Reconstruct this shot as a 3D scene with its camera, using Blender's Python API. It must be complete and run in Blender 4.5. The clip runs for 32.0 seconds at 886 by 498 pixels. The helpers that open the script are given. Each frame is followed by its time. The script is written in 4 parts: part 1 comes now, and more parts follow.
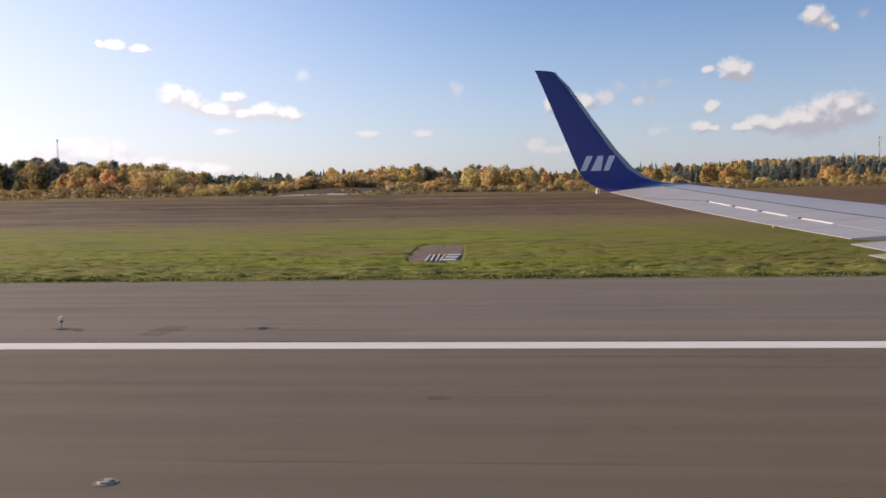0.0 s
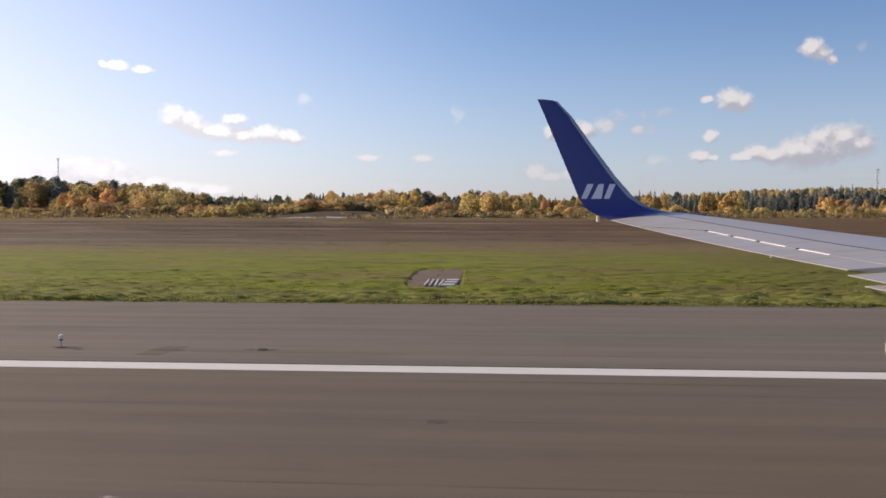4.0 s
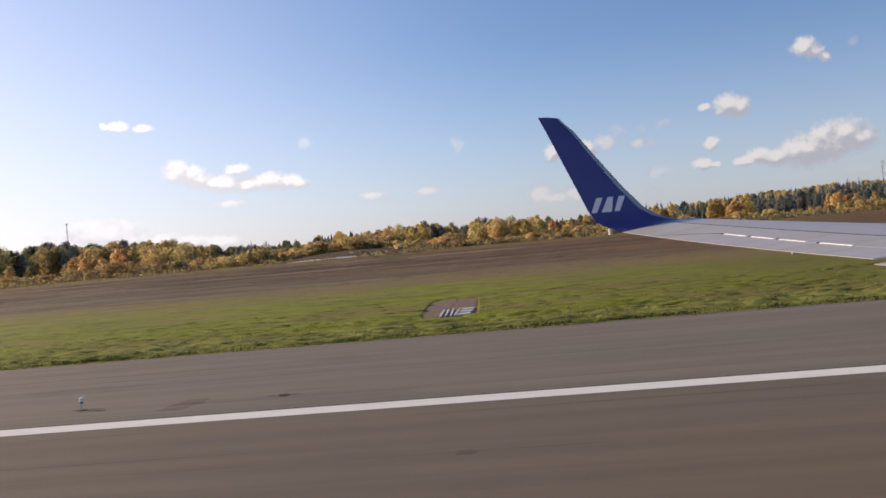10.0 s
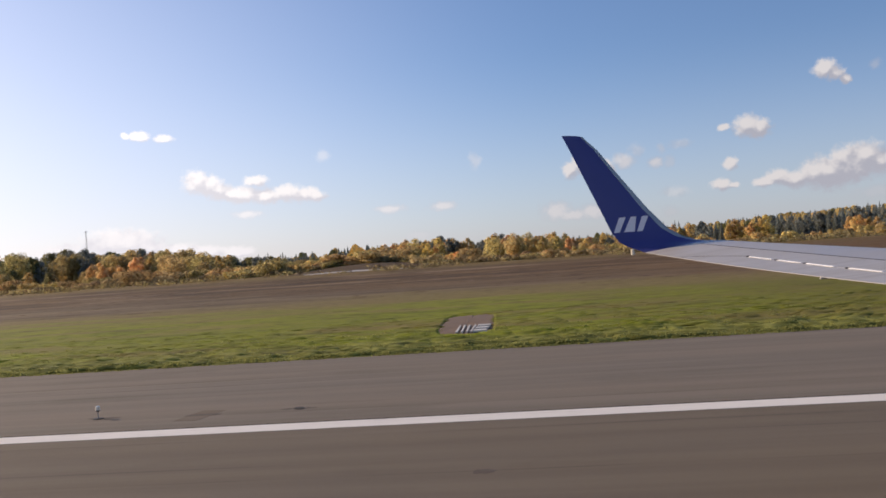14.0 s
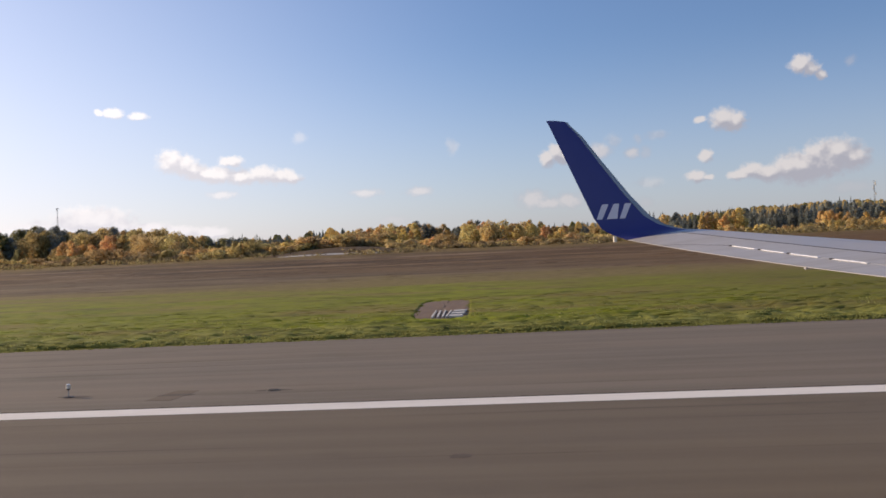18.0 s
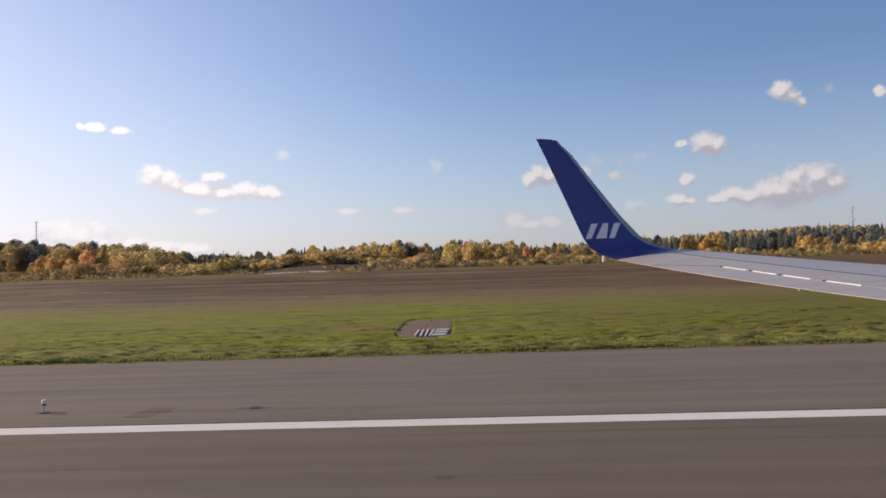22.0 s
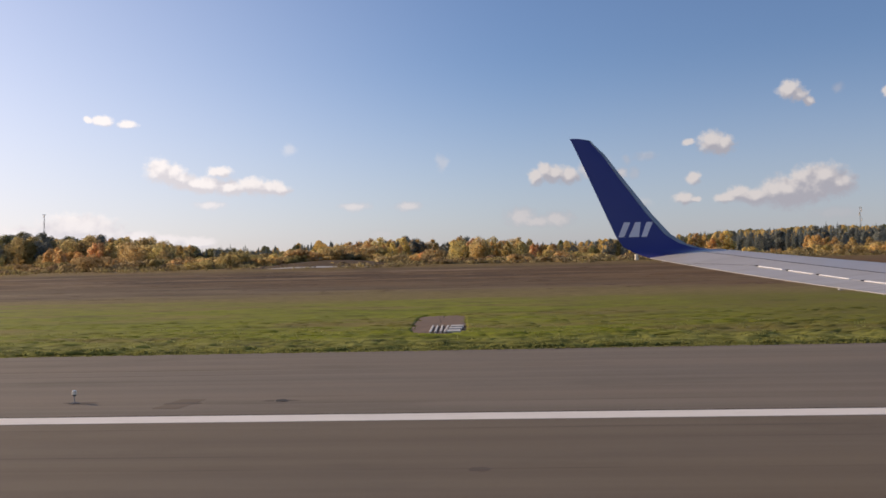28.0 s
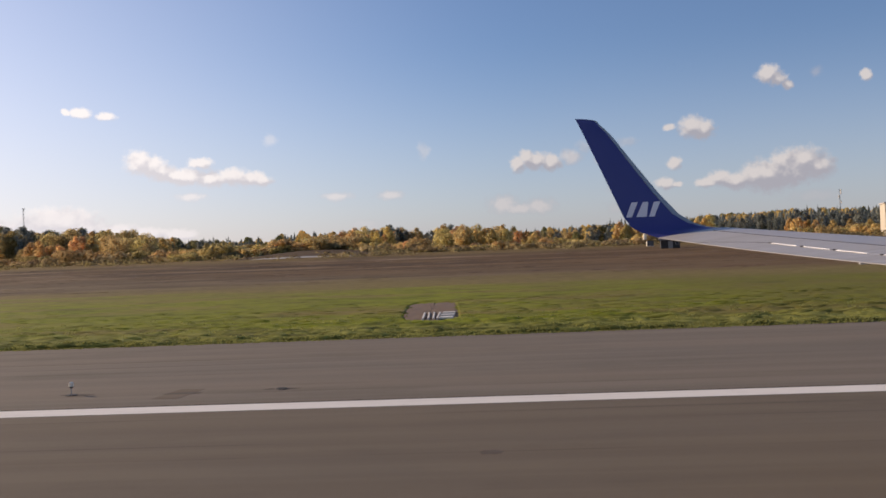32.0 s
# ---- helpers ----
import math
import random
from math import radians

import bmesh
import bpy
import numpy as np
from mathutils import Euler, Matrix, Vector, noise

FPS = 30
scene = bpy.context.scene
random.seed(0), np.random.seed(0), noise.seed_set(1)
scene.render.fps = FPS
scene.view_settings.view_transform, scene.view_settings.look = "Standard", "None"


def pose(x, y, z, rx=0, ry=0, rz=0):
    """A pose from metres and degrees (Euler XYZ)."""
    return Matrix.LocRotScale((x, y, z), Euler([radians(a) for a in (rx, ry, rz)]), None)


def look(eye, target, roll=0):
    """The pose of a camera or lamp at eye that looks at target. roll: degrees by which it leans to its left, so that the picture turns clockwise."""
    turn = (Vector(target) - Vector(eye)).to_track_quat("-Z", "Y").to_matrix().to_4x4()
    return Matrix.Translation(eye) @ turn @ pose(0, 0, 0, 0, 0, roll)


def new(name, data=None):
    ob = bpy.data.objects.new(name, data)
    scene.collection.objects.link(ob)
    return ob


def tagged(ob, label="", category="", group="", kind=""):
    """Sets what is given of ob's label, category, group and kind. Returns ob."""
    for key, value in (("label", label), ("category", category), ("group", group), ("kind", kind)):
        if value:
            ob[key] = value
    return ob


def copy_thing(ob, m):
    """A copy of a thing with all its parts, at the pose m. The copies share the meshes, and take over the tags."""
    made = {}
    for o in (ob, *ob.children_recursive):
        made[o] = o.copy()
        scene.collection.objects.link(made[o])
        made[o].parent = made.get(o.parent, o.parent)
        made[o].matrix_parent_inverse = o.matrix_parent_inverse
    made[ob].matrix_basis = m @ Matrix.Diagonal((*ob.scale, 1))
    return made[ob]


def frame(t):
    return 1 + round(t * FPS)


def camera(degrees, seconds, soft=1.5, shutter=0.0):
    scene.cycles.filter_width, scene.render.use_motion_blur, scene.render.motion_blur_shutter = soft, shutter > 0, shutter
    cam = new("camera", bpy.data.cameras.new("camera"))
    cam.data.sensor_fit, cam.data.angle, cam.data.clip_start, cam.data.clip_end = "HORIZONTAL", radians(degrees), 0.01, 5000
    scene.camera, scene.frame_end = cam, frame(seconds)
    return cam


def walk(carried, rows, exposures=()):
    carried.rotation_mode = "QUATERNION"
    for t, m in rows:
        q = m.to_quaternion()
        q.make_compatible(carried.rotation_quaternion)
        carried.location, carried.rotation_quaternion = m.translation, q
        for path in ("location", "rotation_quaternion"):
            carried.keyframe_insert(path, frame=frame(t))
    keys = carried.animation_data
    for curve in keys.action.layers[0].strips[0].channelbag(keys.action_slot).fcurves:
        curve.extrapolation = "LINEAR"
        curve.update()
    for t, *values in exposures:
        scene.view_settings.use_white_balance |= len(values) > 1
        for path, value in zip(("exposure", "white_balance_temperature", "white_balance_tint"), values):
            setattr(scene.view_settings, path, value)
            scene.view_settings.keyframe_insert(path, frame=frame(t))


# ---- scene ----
# An airfield in autumn, seen from a cabin window of an airliner standing on the runway.
# x runs along the runway (the nose points to +x), y out over the port wing, z up.
cam = camera(54.0, 32.0, soft=1.65)
PATH = [
    (0.0, 0.419, -0.151, 3.669, 4.785, -3.729, 0.973),
    (0.5, 0.420, -0.230, 3.664, 4.971, -3.516, 1.365),
    (1.0, 0.425, -0.191, 3.661, 4.826, -3.257, 0.894),
    (1.5, 0.410, -0.210, 3.662, 4.674, -3.086, 1.035),
    (2.0, 0.420, -0.214, 3.662, 4.755, -2.924, 0.305),
    (2.5, 0.404, -0.243, 3.663, 4.659, -2.657, -0.015),
    (3.0, 0.396, -0.122, 3.675, 4.612, -2.434, -0.027),
    (3.5, 0.385, -0.290, 3.673, 4.640, -2.255, -0.054),
    (5.5, 0.354, -0.321, 3.683, 5.055, -1.700, 0.396),
    (6.0, 0.346, -0.167, 3.688, 5.005, -1.614, 0.449),
    (6.5, 0.337, -0.318, 3.678, 5.028, -1.514, 0.587),
    (7.0, 0.332, -0.233, 3.665, 5.049, -1.397, 0.779),
    (7.5, 0.321, -0.150, 3.676, 5.211, -1.349, 0.871),
    (8.0, 0.314, -0.240, 3.669, 5.493, -1.295, 1.238),
    (8.5, 0.305, -0.224, 3.679, 5.530, -1.075, 1.707),
    (9.0, 0.301, -0.219, 3.666, 5.372, -0.756, 2.479),
    (9.5, 0.306, -0.168, 3.657, 5.165, -0.345, 3.801),
    (10.0, 0.323, -0.144, 3.621, 5.317, -0.035, 5.155),
    (10.5, 0.325, -0.101, 3.621, 5.425, 0.206, 6.656),
    (11.0, 0.298, -0.012, 3.633, 5.419, 0.487, 7.693),
    (11.5, 0.258, 0.058, 3.614, 6.064, 0.522, 8.919),
    (12.0, 0.218, -0.011, 3.641, 6.824, 0.626, 7.878),
    (12.5, 0.212, -0.046, 3.639, 7.090, 0.764, 6.514),
    (13.0, 0.211, -0.120, 3.643, 6.657, 0.830, 5.395),
    (13.5, 0.219, -0.138, 3.646, 6.404, 0.946, 4.022),
    (14.0, 0.228, -0.088, 3.654, 6.354, 1.039, 3.966),
    (14.5, 0.262, 0.016, 3.631, 6.417, 1.084, 4.061),
    (16.5, 0.162, 0.009, 3.655, 5.737, 0.805, 3.177),
    (17.0, 0.126, 0.136, 3.595, 5.452, 0.421, 2.811),
    (17.5, 0.116, 0.093, 3.662, 5.208, 0.223, 2.874),
    (18.0, 0.103, 0.045, 3.618, 4.708, -0.003, 2.707),
    (18.5, 0.068, 0.017, 3.693, 4.272, -0.167, 2.942),
    (19.0, 0.036, 0.010, 3.635, 4.056, -0.049, 2.830),
    (19.5, 0.062, 0.050, 3.650, 3.862, 0.211, 2.587),
    (20.0, 0.089, 0.050, 3.639, 3.561, 0.324, 2.532),
    (20.5, 0.113, 0.110, 3.652, 3.560, 0.420, 2.416),
    (21.0, 0.091, 0.043, 3.624, 3.478, 0.650, 2.231),
    (21.5, 0.042, 0.166, 3.656, 3.512, 0.901, 2.106),
    (22.0, -0.013, 0.213, 3.587, 3.514, 1.224, 1.901),
    (22.5, -0.107, 0.224, 3.641, 3.501, 1.345, 2.095),
    (23.0, -0.190, 0.292, 3.588, 3.878, 1.401, 2.403),
    (23.5, -0.224, 0.270, 3.666, 4.164, 1.825, 2.485),
    (24.0, -0.286, 0.129, 3.580, 4.272, 1.953, 2.491),
    (24.5, -0.298, 0.158, 3.602, 4.489, 2.258, 2.448),
    (25.0, -0.293, 0.165, 3.570, 4.304, 2.392, 2.175),
    (25.5, -0.302, 0.148, 3.630, 3.816, 2.661, 2.263),
    (27.5, -0.545, -0.107, 3.546, 3.462, 1.674, 0.960),
    (28.0, -0.531, -0.137, 3.602, 3.865, 1.002, 1.362),
    (28.5, -0.539, -0.033, 3.564, 3.484, 1.230, 1.696),
    (29.0, -0.539, -0.028, 3.560, 3.150, 1.214, 1.801),
    (29.5, -0.567, -0.147, 3.534, 2.834, 0.773, 2.203),
    (30.0, -0.603, -0.184, 3.542, 2.858, 0.407, 2.170),
    (30.5, -0.575, 0.002, 3.521, 2.638, 0.440, 2.390),
    (31.0, -0.653, -0.119, 3.497, 2.444, 0.531, 2.577),
    (31.5, -0.772, -0.071, 3.527, 2.128, 0.548, 2.125),
    (32.0, -0.975, -0.039, 3.518, 2.765, 0.203, 2.227),
]
walk(cam, [(t, pose(x, y, z, 90 + pitch, roll, yaw)) for t, x, y, z, yaw, pitch, roll in PATH],
     [(0, 0.10, 6770, 16), (3.5, 0.08, 6770, 16), (10, 0.05, 6790, 16), (14, 0.00, 6790, 16), (17, -0.04, 6810, 16), (22, -0.02, 6840, 16), (25, -0.09, 6920, 17), (32, -0.13, 6980, 17)])

# ---- sky and sun ----
SUN_AZIMUTH, SUN_ELEVATION = -67.0, 22.0     # degrees from +y towards +x, above the horizon

# clouds: azimuth, elevation, half width, half height in degrees
RIGHT_CLOUDS = [(19.81, 4.84, 1.24, 0.8), (20.7, 4.51, 1.01, 0.69), (18.88, 4.73, 1.01, 0.79), (18.01, 4.12, 1.45, 0.93), (17.16, 4.1, 1.0, 0.69), (19.12, 4.17, 1.51, 0.74), (16.02, 3.91, 0.98, 0.48),
                (15.15, 4.11, 0.81, 0.44), (14.29, 3.9, 0.68, 0.3), (11.72, 4.03, 0.62, 0.35), (12.48, 3.93, 0.4, 0.17), (12.35, 5.2, 0.44, 0.36), (13.45, 7.47, 0.76, 0.61), (14.13, 7.23, 0.72, 0.56),
                (12.04, 7.57, 0.37, 0.19), (18.14, 10.26, 0.65, 0.5), (18.7, 9.91, 0.51, 0.37), (19.16, 9.54, 0.37, 0.23), (23.52, 9.64, 0.31, 0.36), (2.37, 5.75, 0.47, 0.49), (2.97, 6.19, 0.47, 0.45),
                (3.45, 5.85, 0.80, 0.50), (4.55, 5.75, 0.75, 0.50)]
LEFT_CLOUDS = [(-21.8, 6.45, 0.9, 0.67), (-21.11, 6.26, 0.87, 0.55), (-20.55, 5.9, 0.87, 0.48), (-19.6, 5.58, 0.96, 0.44), (-20.08, 5.63, 0.99, 0.4), (-18.93, 5.54, 1.15, 0.48), (-17.58, 5.37, 1.01, 0.45),
               (-16.2, 5.51, 1.02, 0.52), (-15.01, 5.34, 0.99, 0.42), (-14.32, 5.25, 0.56, 0.38), (-18.14, 6.35, 0.81, 0.33), (-25.09, 9.39, 0.57, 0.26), (-25.89, 9.44, 0.28, 0.17), (-23.64, 9.28, 0.58, 0.23)]
FAINT_CLOUDS = [(8.83, 3.8, 0.85, 0.32), (20.55, 2.73, 1.47, 0.34), (8.5, 2.6, 0.49, 0.32), (6.66, 6.64, 0.5, 0.4), (8.66, 5.76, 0.38, 0.34), (8.28, 6.61, 0.34, 0.3), (9.41, 6.77, 0.67, 0.28),
                (20.81, 10.13, 0.3, 0.31), (-13.78, 7.82, 0.44, 0.36), (-3.81, 6.86, 0.37, 0.48), (-7.79, 2.21, 0.95, 0.3)]
SOFT_CLOUDS = [(-18.77, 4.23, 0.96, 0.24), (-9.59, 4.09, 0.98, 0.26), (-6.08, 4.03, 0.91, 0.28), (1.3, 3.2, 0.98, 0.55), (2.37, 2.86, 1.32, 0.33), (3.73, 2.94, 0.93, 0.47), (5.87, 6.01, 0.77, 0.44),
               (7.77, 5.77, 0.45, 0.38)]
LOW_CLOUDS = [(-26.57, 2.86, 2.28, 0.77), (-24.98, 2.4, 1.15, 0.49), (-29.67, 2.1, 1.84, 0.74), (-23.17, 2.17, 1.29, 0.46), (-21.5, 2.05, 1.01, 0.35), (-19.6, 1.89, 1.15, 0.32)]


class Nodes:
    """A thin hand for building node trees."""

    def __init__(self, tree):
        self.tree = tree
        tree.nodes.clear()

    def add(self, kind, settings=None, **inputs):
        n = self.tree.nodes.new(kind)
        s = settings or {}
        if "operation" in s:
            n.operation = s["operation"]
        if "interpolation_type" in s:
            n.interpolation_type = s["interpolation_type"]
        if "data_type" in s:
            n.data_type, n.blend_type = s["data_type"], s["blend_type"]
        if "sky_type" in s:
            n.sky_type, n.sun_disc, n.altitude = s["sky_type"], s["sun_disc"], s["altitude"]
            n.sun_elevation, n.sun_rotation = s["sun_elevation"], s["sun_rotation"]
            n.air_density, n.dust_density, n.ozone_density = s["air_density"], s["dust_density"], s["ozone_density"]
        for key, value in inputs.items():
            slot = n.inputs[int(key[1:])] if key[0] == "i" and key[1:].isdigit() else n.inputs[key.replace("_", " ")]
            if hasattr(value, "is_linked"):
                self.tree.links.new(value, slot)
            else:
                slot.default_value = value
        return n

    def math(self, op, a, b=0.0, c=0.0):
        return self.add("ShaderNodeMath", {"operation": op}, i0=a, i1=b, i2=c).outputs[0]

    def vec(self, op, a, b=(0, 0, 0), c=(0, 0, 0)):
        n = self.add("ShaderNodeVectorMath", {"operation": op}, i0=a, i1=b)
        if op == "MULTIPLY_ADD":
            n.inputs[2].default_value = c
        return n.outputs["Value"] if op in ("LENGTH", "DOT_PRODUCT") else n.outputs[0]

    def noise(self, vector, scale, detail=4.0, rough=0.55, colour=False):
        n = self.add("ShaderNodeTexNoise", None, Vector=vector, Scale=scale, Detail=detail, Roughness=rough)
        return n.outputs["Color" if colour else 0]

    def step(self, x, lo, hi, to_lo=0.0, to_hi=1.0):
        n = self.add("ShaderNodeMapRange", {"interpolation_type": "SMOOTHSTEP"}, i0=x, i1=lo, i2=hi, i3=to_lo, i4=to_hi)
        return n.outputs[0]

    def mix(self, fac, a, b, mode="MIX"):
        n = self.add("ShaderNodeMix", {"data_type": "RGBA", "blend_type": mode}, i0=fac)
        for slot, value in ((n.inputs[6], a), (n.inputs[7], b)):
            if hasattr(value, "is_linked"):
                self.tree.links.new(value, slot)
            else:
                slot.default_value = (*value, 1.0)
        return n.outputs[2]


def build_sky():
    world = bpy.data.worlds.new("sky")
    world.use_nodes = True
    scene.world = world
    n = Nodes(world.node_tree)
    sky = n.add("ShaderNodeTexSky", {"sky_type": "NISHITA", "sun_disc": False, "sun_elevation": radians(SUN_ELEVATION),
                                     "sun_rotation": radians(SUN_AZIMUTH), "air_density": 1.0, "dust_density": 1.0,
                                     "ozone_density": 5.2, "altitude": 40})
    way = n.add("ShaderNodeTexCoord").outputs["Generated"]
    x, y, z = n.add("ShaderNodeSeparateXYZ", None, Vector=way).outputs[:3]
    az = n.math("MULTIPLY", n.math("ARCTAN2", x, y), 57.2958)
    el = n.math("MULTIPLY", n.math("ARCSINE", z), 57.2958)
    flat = n.add("ShaderNodeCombineXYZ", None, X=az, Y=n.math("ADD", el, 0.18)).outputs[0]
    warp = n.vec("SUBTRACT", n.noise(flat, 1.1, 3.0, 0.55, True), (0.5, 0.5, 0.5))
    spot = n.vec("ADD", flat, n.vec("MULTIPLY", warp, (0.7, 0.40, 0.0)))
    puff = n.noise(flat, 2.1, 7.0, 0.66)

    def cover(groups, where, rough, merge, ragged=1.10):
        near = None
        for blobs in groups:
            for a, e, w, h in blobs:
                w, h = w * 1.16, h * 1.28
                d = n.vec("LENGTH", n.vec("MULTIPLY_ADD", where, (1 / w, 1 / h, 0.0), (-a / w, -e / h, 0.0)))
                near = d if near is None else n.math("SMOOTH_MIN", near, d, merge)
        return n.math("ADD", n.math("SUBTRACT", 1.0, near), n.math("MULTIPLY", n.math("SUBTRACT", rough, 0.5), ragged))

    thick_ones = (LEFT_CLOUDS, RIGHT_CLOUDS, LOW_CLOUDS)
    aside = (-0.26, 0.50, 0.0)
    veil = n.step(cover(thick_ones, spot, puff, 0.35), -0.16, 0.50, 0.0, 0.96)
    thin = n.step(cover((FAINT_CLOUDS,), spot, puff, 0.30, 1.3), -0.25, 0.80, 0.0, 0.36)
    wisp = n.step(cover((SOFT_CLOUDS,), spot, puff, 0.30, 1.2), -0.22, 0.75, 0.0, 0.78)
    veil = n.math("MAXIMUM", n.math("MAXIMUM", veil, wisp), thin)
    body = cover(thick_ones, spot, n.noise(flat, 1.3, 2.5, 0.5), 0.50)
    towards_sun = cover(thick_ones, n.vec("ADD", spot, aside), n.noise(n.vec("ADD", flat, aside), 1.3, 2.5, 0.5), 0.50)
    lit = n.step(n.math("SUBTRACT", body, towards_sun), -0.10, 0.62)
    lit = n.math("MAXIMUM", lit, n.math("MULTIPLY", n.math("MAXIMUM", thin, wisp), 0.95))
    # the low bank on the sunward side is seen against its shaded flank
    lit = n.math("MULTIPLY", lit, n.math("SUBTRACT", 1.0, n.math("MULTIPLY", n.step(az, -13.0, -19.0, 0.0, 0.40), n.step(el, 3.9, 3.0))))
    bright = n.mix(n.step(az, 8.0, -28.0), (5.35, 5.35, 5.40), (8.2, 8.25, 8.3))
    cloud = n.mix(lit, n.mix(n.step(az, 8.0, -28.0), (3.15, 3.33, 3.85), (5.9, 6.05, 6.5)), bright)
    # thin haze that thickens towards the horizon
    haze = n.step(el, 14.0, -1.0, 0.0, 0.34)
    air = n.mix(haze, n.vec("MULTIPLY", sky.outputs[0], (1.005, 0.995, 1.03)), (5.62, 5.88, 7.15))
    # the air whitens round the low sun
    glare = n.math("MULTIPLY", n.step(az, 4.0, -48.0, 0.0, 0.50), n.step(el, 34.0, 2.0))
    air = n.mix(glare, air, (8.3, 8.2, 8.8))
    out = n.mix(veil, air, cloud)
    back = n.add("ShaderNodeBackground", None, Color=out, Strength=0.13)
    n.add("ShaderNodeOutputWorld", None, Surface=back.outputs[0])


build_sky()
sun_data = bpy.data.lights.new("sun", "SUN")
sun_data.energy, sun_data.angle, sun_data.color = 4.5, radians(0.6), (1.0, 0.81, 0.58)
sun = new("sun", sun_data)
a, e = radians(SUN_AZIMUTH), radians(SUN_ELEVATION)
sun.matrix_world = look((0, 0, 60), Vector((0, 0, 60)) - Vector((math.sin(a) * math.cos(e), math.cos(a) * math.cos(e), math.sin(e))))


# ---- materials ----
def material(name):
    m = bpy.data.materials.new(name)
    m.use_nodes = True
    return m, Nodes(m.node_tree)


def finish(n, colour, rough=0.8, metal=0.0, bump=None, strength=0.3, distance=0.02, coat=0.0, spec=0.5):
    b = n.add("ShaderNodeBsdfPrincipled", None, Roughness=rough, Metallic=metal)
    b.inputs["Specular IOR Level"].default_value = spec
    b.inputs["Coat Weight"].default_value = coat
    slot = b.inputs["Base Color"]
    if hasattr(colour, "is_linked"):
        n.tree.links.new(colour, slot)
    else:
        slot.default_value = (*colour, 1.0)
    if bump is not None:
        k = n.add("ShaderNodeBump", None, Strength=strength, Distance=distance, Height=bump)
        n.tree.links.new(k.outputs[0], b.inputs["Normal"])
    n.add("ShaderNodeOutputMaterial", None, Surface=b.outputs[0])
    return b


def place_of(n):
    return n.add("ShaderNodeNewGeometry").outputs["Position"]


def painted(name, colour, rough=0.4, metal=0.0, spread=0.12, scale=3.0, coat=0.0):
    """A plain painted or metal surface with faint blotches and grime."""
    m, n = material(name)
    p = n.add("ShaderNodeTexCoord").outputs["Object"]
    big = n.noise(p, scale, 4.0)
    fine = n.noise(p, scale * 14, 3.0)
    dark = tuple(c * (1 - spread) for c in colour)
    light = tuple(min(1.0, c * (1 + spread)) for c in colour)
    c = n.mix(big, dark, light)
    c = n.mix(n.step(fine, 0.55, 0.8, 0.0, spread * 1.5), c, tuple(k * 0.7 for k in colour))
    finish(n, c, rough=n.step(big, 0.3, 0.7, rough * 0.85, rough * 1.2), metal=metal, bump=fine, strength=0.05, coat=coat)
    return m


def asphalt(name, base, streak):
    """Worn asphalt: fine stone grain, long streaks along the runway, soft stains and thin paving seams."""
    m, n = material(name)
    p = place_of(n)
    x, y, z = n.add("ShaderNodeSeparateXYZ", None, Vector=p).outputs[:3]
    longways = n.noise(n.vec("MULTIPLY", p, (0.02, 1.0, 1.0)), 1.1, 6.0, 0.6)
    broad = n.noise(n.vec("MULTIPLY", p, (0.012, 0.20, 1.0)), 1.0, 3.0)
    stain = n.noise(n.vec("MULTIPLY", p, (0.25, 0.8, 1.0)), 0.6, 4.0)
    grain = n.noise(p, 60.0, 3.0, 0.7)
    c = n.mix(n.step(longways, 0.34, 0.66), tuple(k * (1 - streak) for k in base), tuple(k * (1 + streak) for k in base))
    c = n.mix(n.step(broad, 0.35, 0.68, 0.0, 0.30), c, (base[0] * 1.3, base[1] * 1.2, base[2] * 1.08))
    c = n.mix(n.step(stain, 0.55, 0.80, 0.0, 0.28), c, tuple(k * 0.62 for k in base))
    c = n.mix(n.step(grain, 0.35, 0.75, 0.0, 0.30), c, tuple(k * 1.5 for k in base))
    # mottled patching, rubber smears and thin dark cracks drawn along the runway
    mottle = n.noise(n.vec("MULTIPLY", p, (0.10, 0.30, 1.0)), 1.0, 6.0, 0.68)
    c = n.mix(n.step(mottle, 0.52, 0.68, 0.0, 0.34), c, tuple(k * 0.66 for k in base))
    c = n.mix(n.step(mottle, 0.46, 0.30, 0.0, 0.30), c, (base[0] * 1.28, base[1] * 1.24, base[2] * 1.18))
    crack = n.noise(n.vec("MULTIPLY", p, (0.028, 2.6, 1.0)), 1.0, 4.0, 0.55)
    c = n.mix(n.math("MULTIPLY", n.step(crack, 0.63, 0.70), 0.42), c, tuple(k * 0.42 for k in base))
    # paving seams, a few metres apart, slightly wandering
    wander = n.math("MULTIPLY", n.math("SUBTRACT", n.noise(n.vec("MULTIPLY", p, (0.09, 0.0, 0.0)), 1.0, 4.0), 0.5), 0.5)
    seam = n.math("PINGPONG", n.math("ADD", y, wander), 1.9)
    worn = n.step(n.noise(n.vec("MULTIPLY", p, (0.10, 0.4, 1.0)), 1.0, 3.0), 0.42, 0.62)
    c = n.mix(n.math("MULTIPLY", n.step(seam, 0.05, 0.0), n.math("MULTIPLY", worn, 0.55)), c, tuple(k * 0.35 for k in base))
    finish(n, c, rough=n.step(stain, 0.3, 0.7, 0.95, 0.85), bump=grain, strength=0.5, distance=0.008, spec=0.15)
    return m


RUNWAY = asphalt("runway_asphalt", (0.151, 0.127, 0.097), 0.10)
SHOULDER = asphalt("shoulder_asphalt", (0.184, 0.158, 0.126), 0.12)


JOINT = asphalt("joint_bitumen", (0.066, 0.053, 0.042), 0.25)


